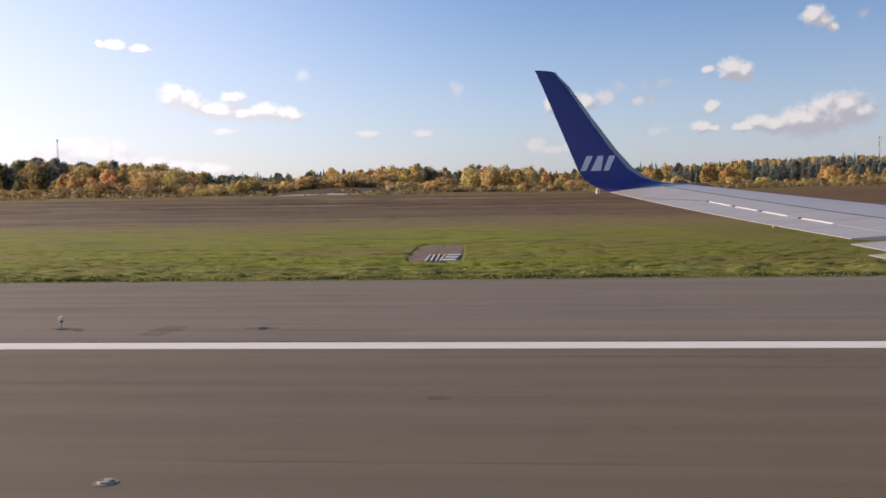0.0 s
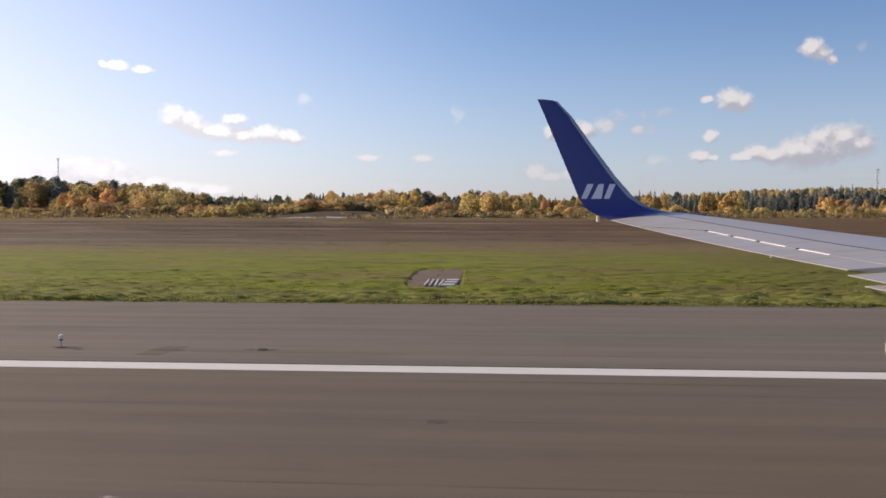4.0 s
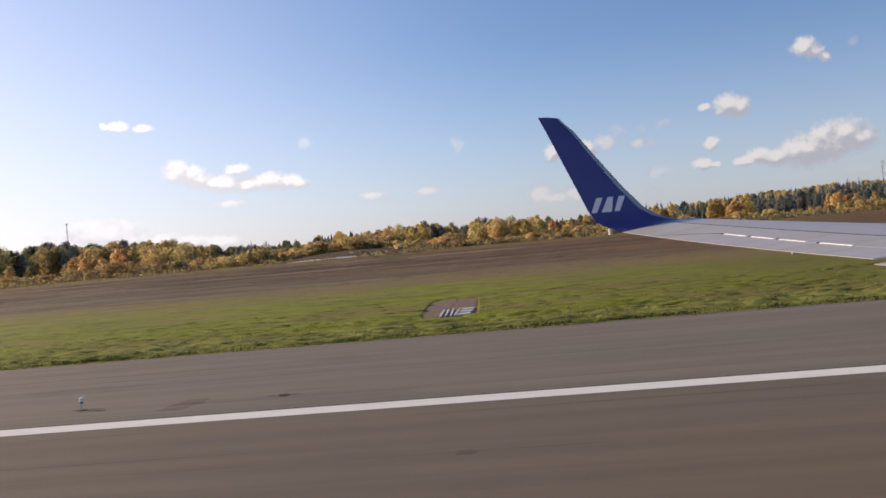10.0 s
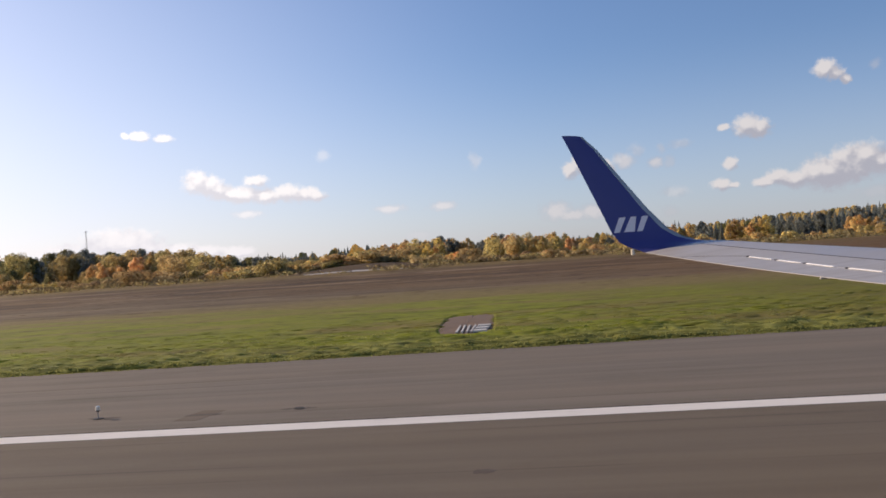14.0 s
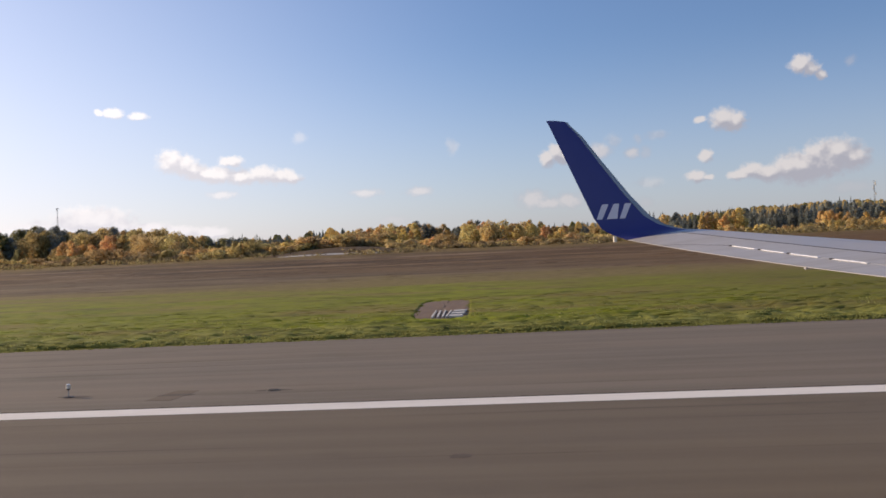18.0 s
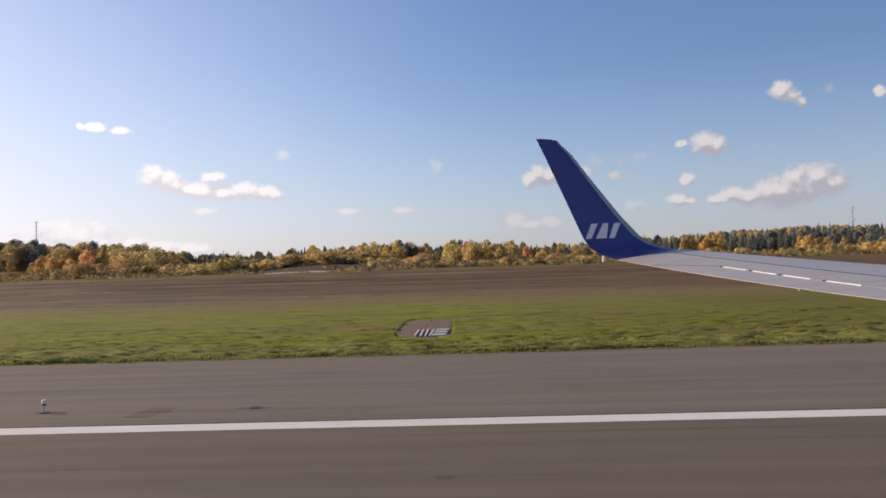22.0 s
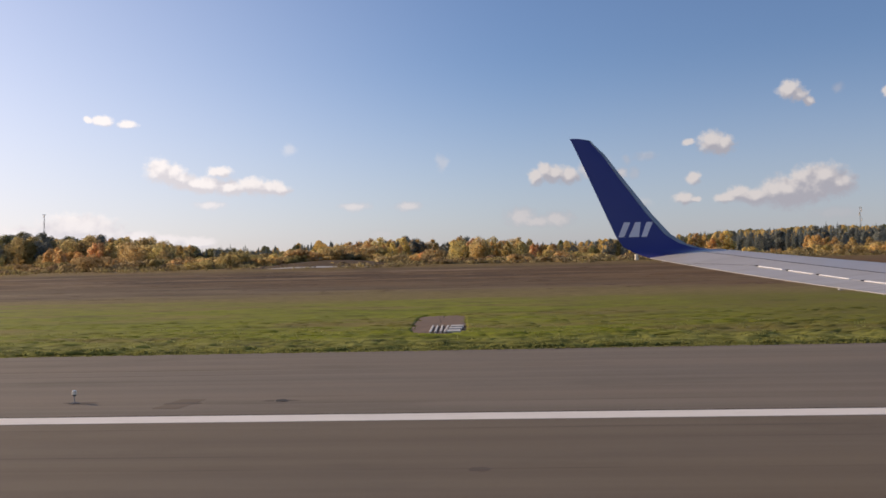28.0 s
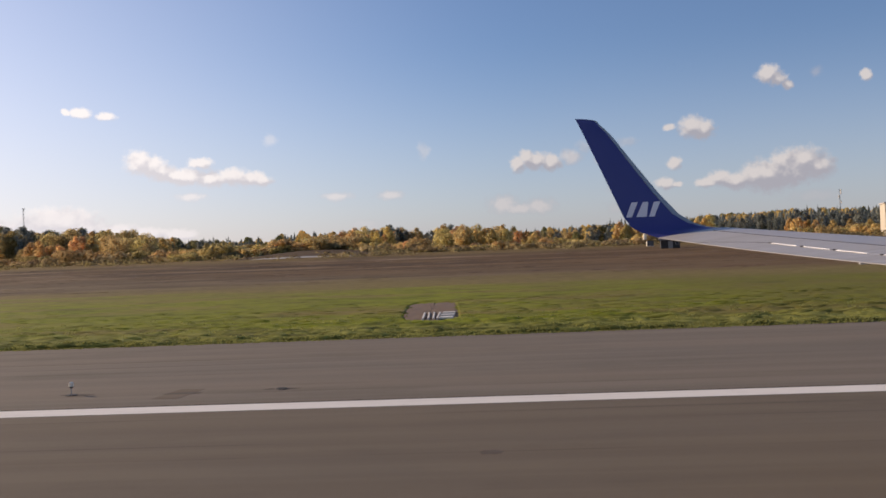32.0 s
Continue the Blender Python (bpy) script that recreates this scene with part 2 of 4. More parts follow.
def line_paint():
    m, n = material("line_paint")
    p = place_of(n)
    wear = n.noise(n.vec("MULTIPLY", p, (0.4, 2.5, 1.0)), 2.2, 6.0, 0.65)
    broad = n.noise(n.vec("MULTIPLY", p, (0.08, 0.6, 1.0)), 1.0, 3.0)
    c = n.mix(n.step(wear, 0.52, 0.78, 0.0, 0.55), (0.80, 0.755, 0.675), (0.40, 0.35, 0.28))
    c = n.mix(n.step(broad, 0.45, 0.75, 0.0, 0.2), c, (0.46, 0.42, 0.38))
    finish(n, c, rough=0.65, bump=wear, strength=0.2)
    return m


LINE = line_paint()


def meadow():
    """Grass strip, dry rough grass and a ploughed brown field, one behind the other, with ragged borders."""
    m, n = material("meadow")
    p = place_of(n)
    x, y, z = n.add("ShaderNodeSeparateXYZ", None, Vector=p).outputs[:3]

    def spread(sx, sy, detail=4.0, rough=0.6):
        return n.noise(n.vec("MULTIPLY", p, (sx, sy, 0.0)), 1.0, detail, rough)

    def shifted(value, by, amount):
        return n.math("ADD", value, n.math("MULTIPLY", n.math("SUBTRACT", by, 0.5), amount))

    rag, rag2 = spread(0.02, 0.05), spread(0.10, 0.25)
    w = shifted(shifted(y, rag, 55.0), rag2, 26.0)
    tuft = spread(0.60, 1.4, 6.0, 0.64)
    sward = spread(0.30, 0.42, 5.0, 0.62)
    mow, patch = spread(0.05, 0.55), spread(0.06, 0.13)
    # the green strip: sunlit sward, worn olive drifts and dark wiry clumps
    green = n.mix(n.step(tuft, 0.30, 0.70), (0.098, 0.120, 0.006), (0.235, 0.266, 0.013))
    green = n.mix(n.step(sward, 0.44, 0.66, 0.0, 0.55), green, (0.240, 0.276, 0.016))
    green = n.mix(n.step(mow, 0.36, 0.66, 0.0, 0.5), green, (0.220, 0.210, 0.040))
    green = n.mix(n.step(patch, 0.45, 0.66, 0.0, 0.75), green, (0.215, 0.160, 0.056))
    swathe = spread(0.11, 0.20, 6.0, 0.68)
    green = n.mix(n.step(swathe, 0.54, 0.66, 0.0, 0.62), green, (0.082, 0.094, 0.012))
    green = n.mix(n.step(swathe, 0.46, 0.32, 0.0, 0.50), green, (0.270, 0.300, 0.022))
    dry = n.mix(n.step(tuft, 0.3, 0.7), (0.140, 0.110, 0.038), (0.245, 0.188, 0.073))
    # the ploughed field: furrows, dark damp drifts and pale dusty ones
    furrow = spread(0.035, 0.30, 6.0, 0.65)
    soil = n.mix(n.step(furrow, 0.38, 0.64), (0.070, 0.043, 0.024), (0.195, 0.122, 0.058))
    soil = n.mix(n.step(spread(0.018, 0.08), 0.54, 0.64, 0.0, 0.80), soil, (0.29, 0.205, 0.125))
    soil = n.mix(n.step(spread(0.022, 0.075, 5.0, 0.68), 0.46, 0.58, 0.0, 0.82), soil, (0.058, 0.036, 0.020))
    soil = n.mix(n.step(spread(0.06, 0.28, 5.0, 0.7), 0.60, 0.70, 0.0, 0.75), soil, (0.34, 0.265, 0.185))
    grit = spread(0.16, 0.55, 6.0, 0.72)
    soil = n.mix(n.step(grit, 0.54, 0.70, 0.0, 0.55), soil, (0.048, 0.033, 0.021))
    soil = n.mix(n.step(grit, 0.44, 0.30, 0.0, 0.50), soil, (0.262, 0.180, 0.104))
    stubble = n.mix(n.step(furrow, 0.36, 0.66), (0.105, 0.078, 0.046), (0.225, 0.172, 0.106))
    soil = n.mix(n.step(w, 156.0, 118.0, 0.0, 0.70), soil, stubble)
    soil = n.mix(n.step(shifted(x, rag, 80.0), -40.0, 60.0, 0.0, 0.60), soil, (0.160, 0.094, 0.041))
    scrub = n.mix(n.step(tuft, 0.3, 0.7), (0.12, 0.080, 0.026), (0.24, 0.165, 0.058))
    # dark streaks in the grass colour stand in for shade between the tufts
    shade = spread(0.22, 0.75, 5.0, 0.66)
    green = n.mix(n.step(shade, 0.53, 0.66, 0.0, 0.58), green, (0.076, 0.076, 0.011))
    green = n.mix(n.step(shifted(x, rag2, 30.0), -4.0, 26.0, 0.0, 0.60), green, (0.132, 0.112, 0.030))
    rough = n.mix(n.step(tuft, 0.3, 0.7), (0.108, 0.112, 0.019), (0.315, 0.310, 0.076))
    rough = n.mix(n.step(shade, 0.50, 0.60, 0.0, 0.65), rough, (0.070, 0.072, 0.018))
    green = n.mix(n.step(shifted(y, rag2, 9.0), 44.0, 38.5, 0.0, 0.9), green, rough)
    c = n.mix(n.step(w, 76.0, 98.0), green, dry)
    c = n.mix(n.step(w, 96.0, 118.0), c, soil)
    c = n.mix(n.step(w, 196.0, 232.0), c, scrub)
    # a bare dark mound in front of the wood
    heap = n.vec("LENGTH", n.vec("MULTIPLY_ADD", p, (1 / 24.0, 1 / 26.0, 0.0), (54.0 / 24.0, -262.0 / 26.0, 0.0)))
    c = n.mix(n.step(shifted(heap, rag2, 0.9), 1.15, 0.80, 0.0, 0.9), c, n.mix(furrow, (0.050, 0.034, 0.022), (0.120, 0.078, 0.044)))
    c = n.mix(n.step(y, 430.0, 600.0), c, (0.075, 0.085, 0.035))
    c = n.mix(n.step(y, 0.0, -40.0), c, (0.11, 0.13, 0.03))
    finish(n, c, rough=0.95, bump=tuft, strength=0.8, distance=0.12, spec=0.15)
    return m


MEADOW = meadow()


def leafy(name, dark, light, glow=0.66):
    """Foliage: varied from plant to plant and from leaf clump to leaf clump, with light through the leaves."""
    m, n = material(name)
    whole = n.add("ShaderNodeObjectInfo").outputs["Random"]
    piece = n.add("ShaderNodeNewGeometry").outputs["Random Per Island"]
    c = n.mix(n.math("MULTIPLY_ADD", piece, 0.55, 0.22), dark, light)
    shift = n.add("ShaderNodeHueSaturation", None, Hue=n.math("ADD", 0.482, n.math("MULTIPLY", whole, 0.036)), Saturation=0.82,
                  Value=n.math("ADD", 0.78, n.math("MULTIPLY", n.math("FRACT", n.math("MULTIPLY", whole, 7.31)), 0.44)), Color=c).outputs[0]
    d = n.add("ShaderNodeBsdfDiffuse", None, Color=shift)
    t = n.add("ShaderNodeBsdfTranslucent", None, Color=shift)
    mixed = n.add("ShaderNodeMixShader", None, i0=glow, i1=d.outputs[0], i2=t.outputs[0])
    n.add("ShaderNodeOutputMaterial", None, Surface=mixed.outputs[0])
    return m


LEAF_GOLD = leafy("gold_leaves", (0.536, 0.370, 0.097), (0.889, 0.650, 0.194))
LEAF_ORANGE = leafy("orange_leaves", (0.661, 0.416, 0.131), (0.930, 0.627, 0.211))
LEAF_OLIVE = leafy("olive_leaves", (0.486, 0.365, 0.118), (0.730, 0.550, 0.183))
LEAF_GREEN = leafy("green_leaves", (0.189, 0.189, 0.070), (0.378, 0.358, 0.128))
NEEDLES = leafy("needles", (0.205, 0.230, 0.208), (0.338, 0.362, 0.300), 0.52)
SCRUB = leafy("scrub_leaves", (0.377, 0.267, 0.111), (0.676, 0.488, 0.202))
BLADES = leafy("grass_blades", (0.190, 0.208, 0.034), (0.320, 0.340, 0.070), 0.5)
BARK = painted("bark", (0.16, 0.13, 0.105), 0.9, spread=0.35, scale=4)
WHITE_BARK = painted("birch_bark", (0.48, 0.45, 0.41), 0.8, spread=0.4, scale=5)


def wing_paint():
    """Light grey paint with faint dirt drawn back along the chord and small blotches."""
    m, n = material("wing_grey_paint")
    p = n.add("ShaderNodeTexCoord").outputs["Object"]
    drawn = n.noise(n.vec("MULTIPLY", p, (0.35, 3.2, 0.2)), 1.0, 6.0, 0.62)
    blotch = n.noise(p, 1.1, 4.0)
    fine = n.noise(n.vec("MULTIPLY", p, (4.0, 22.0, 6.0)), 1.0, 4.0)
    c = n.mix(blotch, (0.405, 0.385, 0.360), (0.485, 0.460, 0.430))
    c = n.mix(n.step(drawn, 0.50, 0.72, 0.0, 0.40), c, (0.30, 0.285, 0.265))
    c = n.mix(n.step(fine, 0.58, 0.80, 0.0, 0.22), c, (0.29, 0.275, 0.255))
    finish(n, c, rough=n.step(drawn, 0.35, 0.7, 0.38, 0.55), bump=fine, strength=0.04, coat=0.05)
    return m


WING_GREY = wing_paint()
SLAT_METAL = painted("slat_bare_metal", (0.44, 0.43, 0.43), 0.42, metal=0.15, spread=0.06, scale=1.5)
TAIL_BLUE = painted("winglet_blue_paint", (0.036, 0.043, 0.190), 0.32, spread=0.08, scale=2.0, coat=0.3)
EDGE_METAL = painted("leading_edge_metal", (0.31, 0.36, 0.385), 0.45, metal=0.4, spread=0.06)
MARK_WHITE = painted("mark_white", (0.66, 0.66, 0.70), 0.5, spread=0.04)
BRIGHT_WHITE = painted("hull_white", (0.80, 0.80, 0.79), 0.35, spread=0.03, coat=0.3)
DARK_SEAL = painted("dark_seal", (0.035, 0.035, 0.04), 0.7)
RUBBER = painted("tyre_rubber", (0.022, 0.022, 0.022), 0.85)
STEEL = painted("galvanised_steel", (0.33, 0.34, 0.35), 0.5, metal=0.7, spread=0.2)
LAMP_WHITE = painted("lamp_housing_white", (0.86, 0.77, 0.60), 0.6)
HINGE_GLINT = painted("hinge_glint_white", (0.82, 0.82, 0.82), 0.35, spread=0.04)
DULL_METAL = painted("dull_worn_metal", (0.20, 0.17, 0.14), 0.8, metal=0.1, spread=0.3, scale=6)
PALE_METAL = painted("scuffed_pale_metal", (0.36, 0.32, 0.27), 0.75, metal=0.1, spread=0.3, scale=6)
CONCRETE = painted("pale_concrete", (0.58, 0.55, 0.50), 0.9, spread=0.2, scale=1.0)
SOIL = painted("bare_soil", (0.160, 0.104, 0.068), 0.95, spread=0.55, scale=1.4)
WALL_CREAM = painted("cream_render", (0.62, 0.56, 0.45), 0.9, spread=0.08, scale=0.3)
ROOF_DARK = painted("dark_roof_sheet", (0.07, 0.065, 0.065), 0.7)
WINDOW_DARK = painted("window_glass", (0.03, 0.035, 0.045), 0.12)
CABINET_GREY = painted("cabinet_grey", (0.10, 0.10, 0.10), 0.6)


def clear_lens():
    m, n = material("lamp_glass")
    finish(n, (0.9, 0.9, 0.9), rough=0.08, spec=0.6, coat=0.5)
    return m


GLASS = clear_lens()
STAIN = painted("stained_asphalt", (0.088, 0.068, 0.052), 0.9, spread=0.3, scale=3.0)


# ---- building helpers ----
def mesh_of(name, bm, mat, smooth=False):
    me = bpy.data.meshes.new(name)
    bm.to_mesh(me)
    bm.free()
    for f in me.polygons:
        f.use_smooth = smooth
    if smooth:
        me.set_sharp_from_angle(angle=radians(48))
    me.materials.append(mat)
    return me


def part(name, bm, mat, parent, label="", smooth=False):
    ob = new(name, mesh_of(name, bm, mat, smooth))
    ob.parent = parent
    if label:
        tagged(ob, label)
    return ob


def raw(name, verts, faces, mats, parent=None, smooth=False):
    me = bpy.data.meshes.new(name)
    me.from_pydata(verts, [], faces)
    for m in mats:
        me.materials.append(m)
    if smooth:
        me.polygons.foreach_set("use_smooth", [True] * len(me.polygons))
    ob = new(name, me)
    ob.parent = parent
    return ob


def box(bm, x0, y0, z0, x1, y1, z1, bevel=0.0):
    made = bmesh.ops.create_cube(bm, size=1.0, matrix=Matrix.Translation(((x0 + x1) / 2, (y0 + y1) / 2, (z0 + z1) / 2)) @ Matrix.Diagonal((x1 - x0, y1 - y0, z1 - z0, 1)))
    if bevel:
        edges = list({ed for v in made["verts"] for ed in v.link_edges})
        bmesh.ops.bevel(bm, geom=edges, offset=bevel, segments=2, affect="EDGES")
    return bm


def boxed(*args, **more):
    return box(bmesh.new(), *args, **more)


def tube(bm, p0, p1, r0, r1=None, sides=8):
    p0, p1 = Vector(p0), Vector(p1)
    r1 = r0 if r1 is None else r1
    m = (p1 - p0).to_track_quat("Z", "Y").to_matrix().to_4x4()
    bmesh.ops.create_cone(bm, cap_ends=True, segments=sides, radius1=r0, radius2=r1, depth=(p1 - p0).length,
                          matrix=Matrix.Translation((p0 + p1) / 2) @ m)
    return bm


def loft(bm, rings, caps=True):
    """Skin a row of closed rings with the same number of points."""
    rows = [[bm.verts.new(p) for p in ring] for ring in rings]
    k = len(rows[0])
    for r0, r1 in zip(rows, rows[1:]):
        for i in range(k):
            bm.faces.new((r0[i], r0[(i + 1) % k], r1[(i + 1) % k], r1[i]))
    if caps:
        bm.faces.new(rows[0][::-1])
        bm.faces.new(rows[-1])
    bmesh.ops.recalc_face_normals(bm, faces=bm.faces)
    return bm


def thing(name, label, category, group="", kind="", at=(0, 0, 0)):
    ob = new(name)
    ob.location = at
    return tagged(ob, label, category, group, kind)


# ---- the ground ----
def smooth01(v, lo, hi):
    k = min(1.0, max(0.0, (v - lo) / (hi - lo)))
    return k * k * (3 - 2 * k)


GRASS_EDGE = 36.5


def ground_height(x, y):
    if y < GRASS_EDGE:
        return -0.08
    ang = math.degrees(math.atan2(x, max(y, 1.0)))
    z = 0.02 + 3.5 * smooth01(y, 85, 265)
    z += 0.55 * noise.noise((x * 0.012, y * 0.02, 3.0)) * smooth01(y, 70, 150)
    z += 2.9 * smooth01(y, 225, 300) * math.exp(-((ang + 11) / 4.5) ** 2)
    z += 3.4 * smooth01(-ang, 19, 31) * smooth01(y, 250, 390)
    rise = 0.5 + 15.0 * smooth01(ang, 2, 20) + 4.0 * smooth01(ang, -18, -34)
    z += rise * smooth01(y, 420, 900) + 7.0 * smooth01(y, 1200, 2600)
    z += 5.0 * noise.noise((x * 0.0022, y * 0.0022, 9.0)) * smooth01(y, 500, 1000)
    return z


def build_ground():
    ys = [-4500, -2000, -800, -300, -100, -30, 20, 36.2] + [36.5 + 1.6 * i for i in range(20)] + [70 + 6 * i for i in range(60)]
    ys += [440 + 30 * i for i in range(30)] + [1400, 1700, 2100, 2600, 3300, 4500]
    us = [-1.0 + 2.0 * i / 180 for i in range(181)]
    verts, faces = [], []
    for y in ys:
        half = 260 + 0.9 * abs(y) if abs(y) < 4000 else 4500
        half = max(half, 1800 if y <= 60 else half)
        for u in us:
            x = u * half
            verts.append((x, y, ground_height(x, y)))
    k = len(us)
    for j in range(len(ys) - 1):
        for i in range(k - 1):
            a = j * k + i
            faces.append((a, a + 1, a + k + 1, a + k))
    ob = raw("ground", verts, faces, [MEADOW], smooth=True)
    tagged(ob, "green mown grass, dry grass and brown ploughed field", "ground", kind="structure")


build_ground()


def slab(name, y0, y1, z, mat, label):
    bm = boxed(-1700, y0, z - 0.06, 1700, y1, z)
    tagged(new(name, mesh_of(name, bm, mat)), label, "runway", kind="structure")


slab("runway", -23.5, 20.9, 0.0, RUNWAY, "long grey-brown asphalt runway with worn streaks")
slab("runway_shoulder", 20.9, 36.62, -0.003, SHOULDER, "paler asphalt runway shoulder with paving seams")
slab("runway_shoulder_far_side", -39.0, -23.5, -0.003, SHOULDER, "paler asphalt runway shoulder with paving seams")
strip = boxed(-1690, 20.02, 0.0005, 1690, 20.9, 0.006)
tagged(new("runway_edge_line", mesh_of("runway_edge_line", strip, LINE)), "solid worn white painted runway edge line", "marking", kind="structure")


joint = boxed(-1690, 20.925, -0.01, 1690, 21.07, 0.001)
tagged(new("paving_joint", mesh_of("paving_joint", joint, JOINT)), "dark bitumen joint beside the runway edge line", "joint", kind="structure")


# ---- the airliner ----
TIP_Y, TIP_TE = 15.7, 1.99


def te_x(y):
    return TIP_TE + 0.30 * (TIP_Y - y) if y > 5.2 else TIP_TE + 0.30 * (TIP_Y - 5.2) + 0.05 * (5.2 - y)


def le_x(y):
    return TIP_TE + 1.45 + 0.52 * (TIP_Y - y)


def te_z(y):
    k = y - 9.35
    return 3.114 + 0.066 * k + 0.0029 * k * k if k > 0 else 3.114 + 0.072 * k


def wing_point(y, f, side):
    """A point of the wing's skin at span y and chord fraction f (0 trailing edge, 1 leading edge), side +1 above, -1 below."""
    c = le_x(y) - te_x(y)
    h = c * max(0.050, 0.088 - 0.0088 * (15.42 - y))
    k = min(f / 0.72, 1.0)
    nose = math.sqrt(max(0.0, 1 - (max(f - 0.72, 0) / 0.28) ** 2))
    if side > 0:
        z = h * (1 - (1 - k) ** 1.12) if f <= 0.72 else h * (0.38 + 0.62 * nose)
    else:
        z = -0.012 * c * math.sin(math.pi * min(k, 1.0) * 0.9) if f <= 0.72 else h * 0.38 * (1 - nose) - 0.0068 * c * nose
    return Vector((te_x(y) + f * c, y, te_z(y) + z + side * 0.0035))


def hinge(y):
    """Chord fraction of the gap between the fixed wing and the surfaces behind it."""
    return min(0.270, max(0.18, 0.262 - 0.022 * (13.3 - y)))


def slat_seam(y):
    return max(0.38, 0.545 - 0.020 * (15.42 - y))


def behind_slat(y):
    return slat_seam(y) - 0.007


def before_hinge(y):
    return hinge(y) - 0.005


def aileron_front(y):
    """The aileron's gap closes outboard of its slanted end."""
    return hinge(y) - (0.005 if y < 13.2 else 0.0006)


def wing_piece(y0, y1, f0, f1, spans=10, steps=10, drop=0.0, back=0.0):
    rings = []
    for i in range(spans + 1):
        y = y0 + (y1 - y0) * i / spans
        a, b = (f(y) if callable(f) else f for f in (f0, f1))
        fs = [a + (b - a) * k / steps for k in range(steps + 1)]
        up = [wing_point(y, f, 1) for f in fs]
        low = [wing_point(y, f, -1) + Vector((0, 0, -0.001)) for f in reversed(fs)]
        rings.append([p + Vector((-back, 0, -drop)) for p in up + low])
    return loft(bmesh.new(), rings)


def build_airliner():
    plane = thing("airliner", "white airliner with grey wing and dark blue winglet on the runway", "airplane")
    wing = part("wing", wing_piece(-1.2, 15.42, hinge, behind_slat, 26, 6), WING_GREY, plane, "light grey painted swept wing", True)
    part("slat", wing_piece(1.2, 15.42, slat_seam, 1.0, 24, 22), SLAT_METAL, wing, "bluish bare metal leading-edge slat", True)
    def seam(points, width, name, label):
        """A thin dark seam that follows chord fraction and span over the upper skin."""
        rings = []
        for f, y in points:
            a, b = wing_point(y, f - width, 1), wing_point(y, f + width, 1)
            lift, sink = Vector((0, 0, 0.003)), Vector((0, 0, -0.01))
            rings.append([a + lift, b + lift, b + sink, a + sink])
        part(name, loft(bmesh.new(), rings), DARK_SEAL, wing, label)

    seam([(slat_seam(y) - 0.004, y) for y in [15.2 - 0.6 * i for i in range(24)]], 0.006, "slat_seal", "dark seam behind the slat")
    seam([(0.004 + 0.258 * k / 8, 14.16 - 0.95 * (k / 8) ** 1.7) for k in range(9)], 0.004, "aileron_seam", "thin dark curved seam at the aileron's end")
    part("aileron", wing_piece(9.28, 14.137, 0.0, aileron_front, 20, 6), WING_GREY, wing, "light grey aileron", True)
    part("tip_panel", wing_piece(14.14, 15.42, 0.0, hinge, 4, 6), WING_GREY, wing, "light grey fixed tip panel", True)
    part("flap", wing_piece(5.3, 9.20, 0.0, before_hinge, 8, 6, 0.045, 0.05), WING_GREY, wing, "light grey flap set slightly down", True)
    part("aft_flap", wing_piece(5.4, 8.78, 0.0, 0.10, 8, 4, 0.10, 0.16), WING_GREY, wing, "light grey aft flap below the main flap", True)
    part("flap", wing_piece(0.2, 5.1, 0.0, before_hinge, 8, 6, 0.05, 0.12), WING_GREY, wing, "light grey flap set slightly down", True)
    # strips along the aileron hinge; their sunlit glint is put into the white colour
    for y0, y1 in ((13.10, 12.54), (12.40, 11.88), (11.76, 11.20), (10.92, 10.33)):
        ring = []
        for y in (y0, (y0 + y1) / 2, y1):
            a, b = wing_point(y, hinge(y) - 0.009, 1), wing_point(y, hinge(y) + 0.008, 1)
            ring.append([a + Vector((0, 0, 0.002)), b + Vector((0, 0, 0.002)), b + Vector((0, 0, 0.008)), a + Vector((0, 0, 0.011))])
        part("hinge_strip", loft(bmesh.new(), ring), HINGE_GLINT, wing, "hinge strip with the sun's glint painted white")
        p = wing_point(y0 + 0.045, hinge(y0), 1)
        part("hinge_gap", boxed(p.x - 0.025, p.y - 0.02, p.z - 0.01, p.x + 0.025, p.y + 0.02, p.z + 0.012), DARK_SEAL, wing, "dark hinge gap")
    # flap track fairings
    for y in (7.0, 4.0):
        bm = bmesh.new()
        tail = wing_point(y, 0.0, -1)
        rings = []
        for i in range(11):
            k = i / 10
            r = 0.20 * math.sin(math.pi * (0.10 + 0.74 * k)) ** 0.8
            x, z = tail.x - 1.20 + 2.8 * k, tail.z - 0.33 + 0.16 * k
            rings.append([(x, y + 0.6 * r * math.cos(q), z + r * math.sin(q)) for q in [2 * math.pi * s / 14 for s in range(14)]])
        part("flap_track_fairing", loft(bm, rings), WING_GREY, wing, "light grey canoe-shaped fairing", True)
    p = wing_point(10.6, 0.0, -1)
    part("hinge_fairing", boxed(p.x - 0.03, p.y - 0.03, p.z - 0.022, p.x + 0.35, p.y + 0.03, p.z + 0.002, bevel=0.008), WING_GREY, wing)

    # winglet: trailing edge x, leading edge x, y, z from the wing's end upwards
    shape = ((1.99, 3.56, 15.42, None), (1.93, 3.32, 15.56, 3.685), (1.80, 3.02, 15.66, 3.745), (1.66, 2.78, 15.72, 3.84),
             (1.54, 2.53, 15.775, 4.03), (1.39, 2.22, 15.86, 4.41), (1.13, 1.76, 16.00, 5.06), (0.93, 1.42, 16.11, 5.56), (0.83, 1.235, 16.165, 5.80), (0.79, 1.175, 16.18, 5.885))

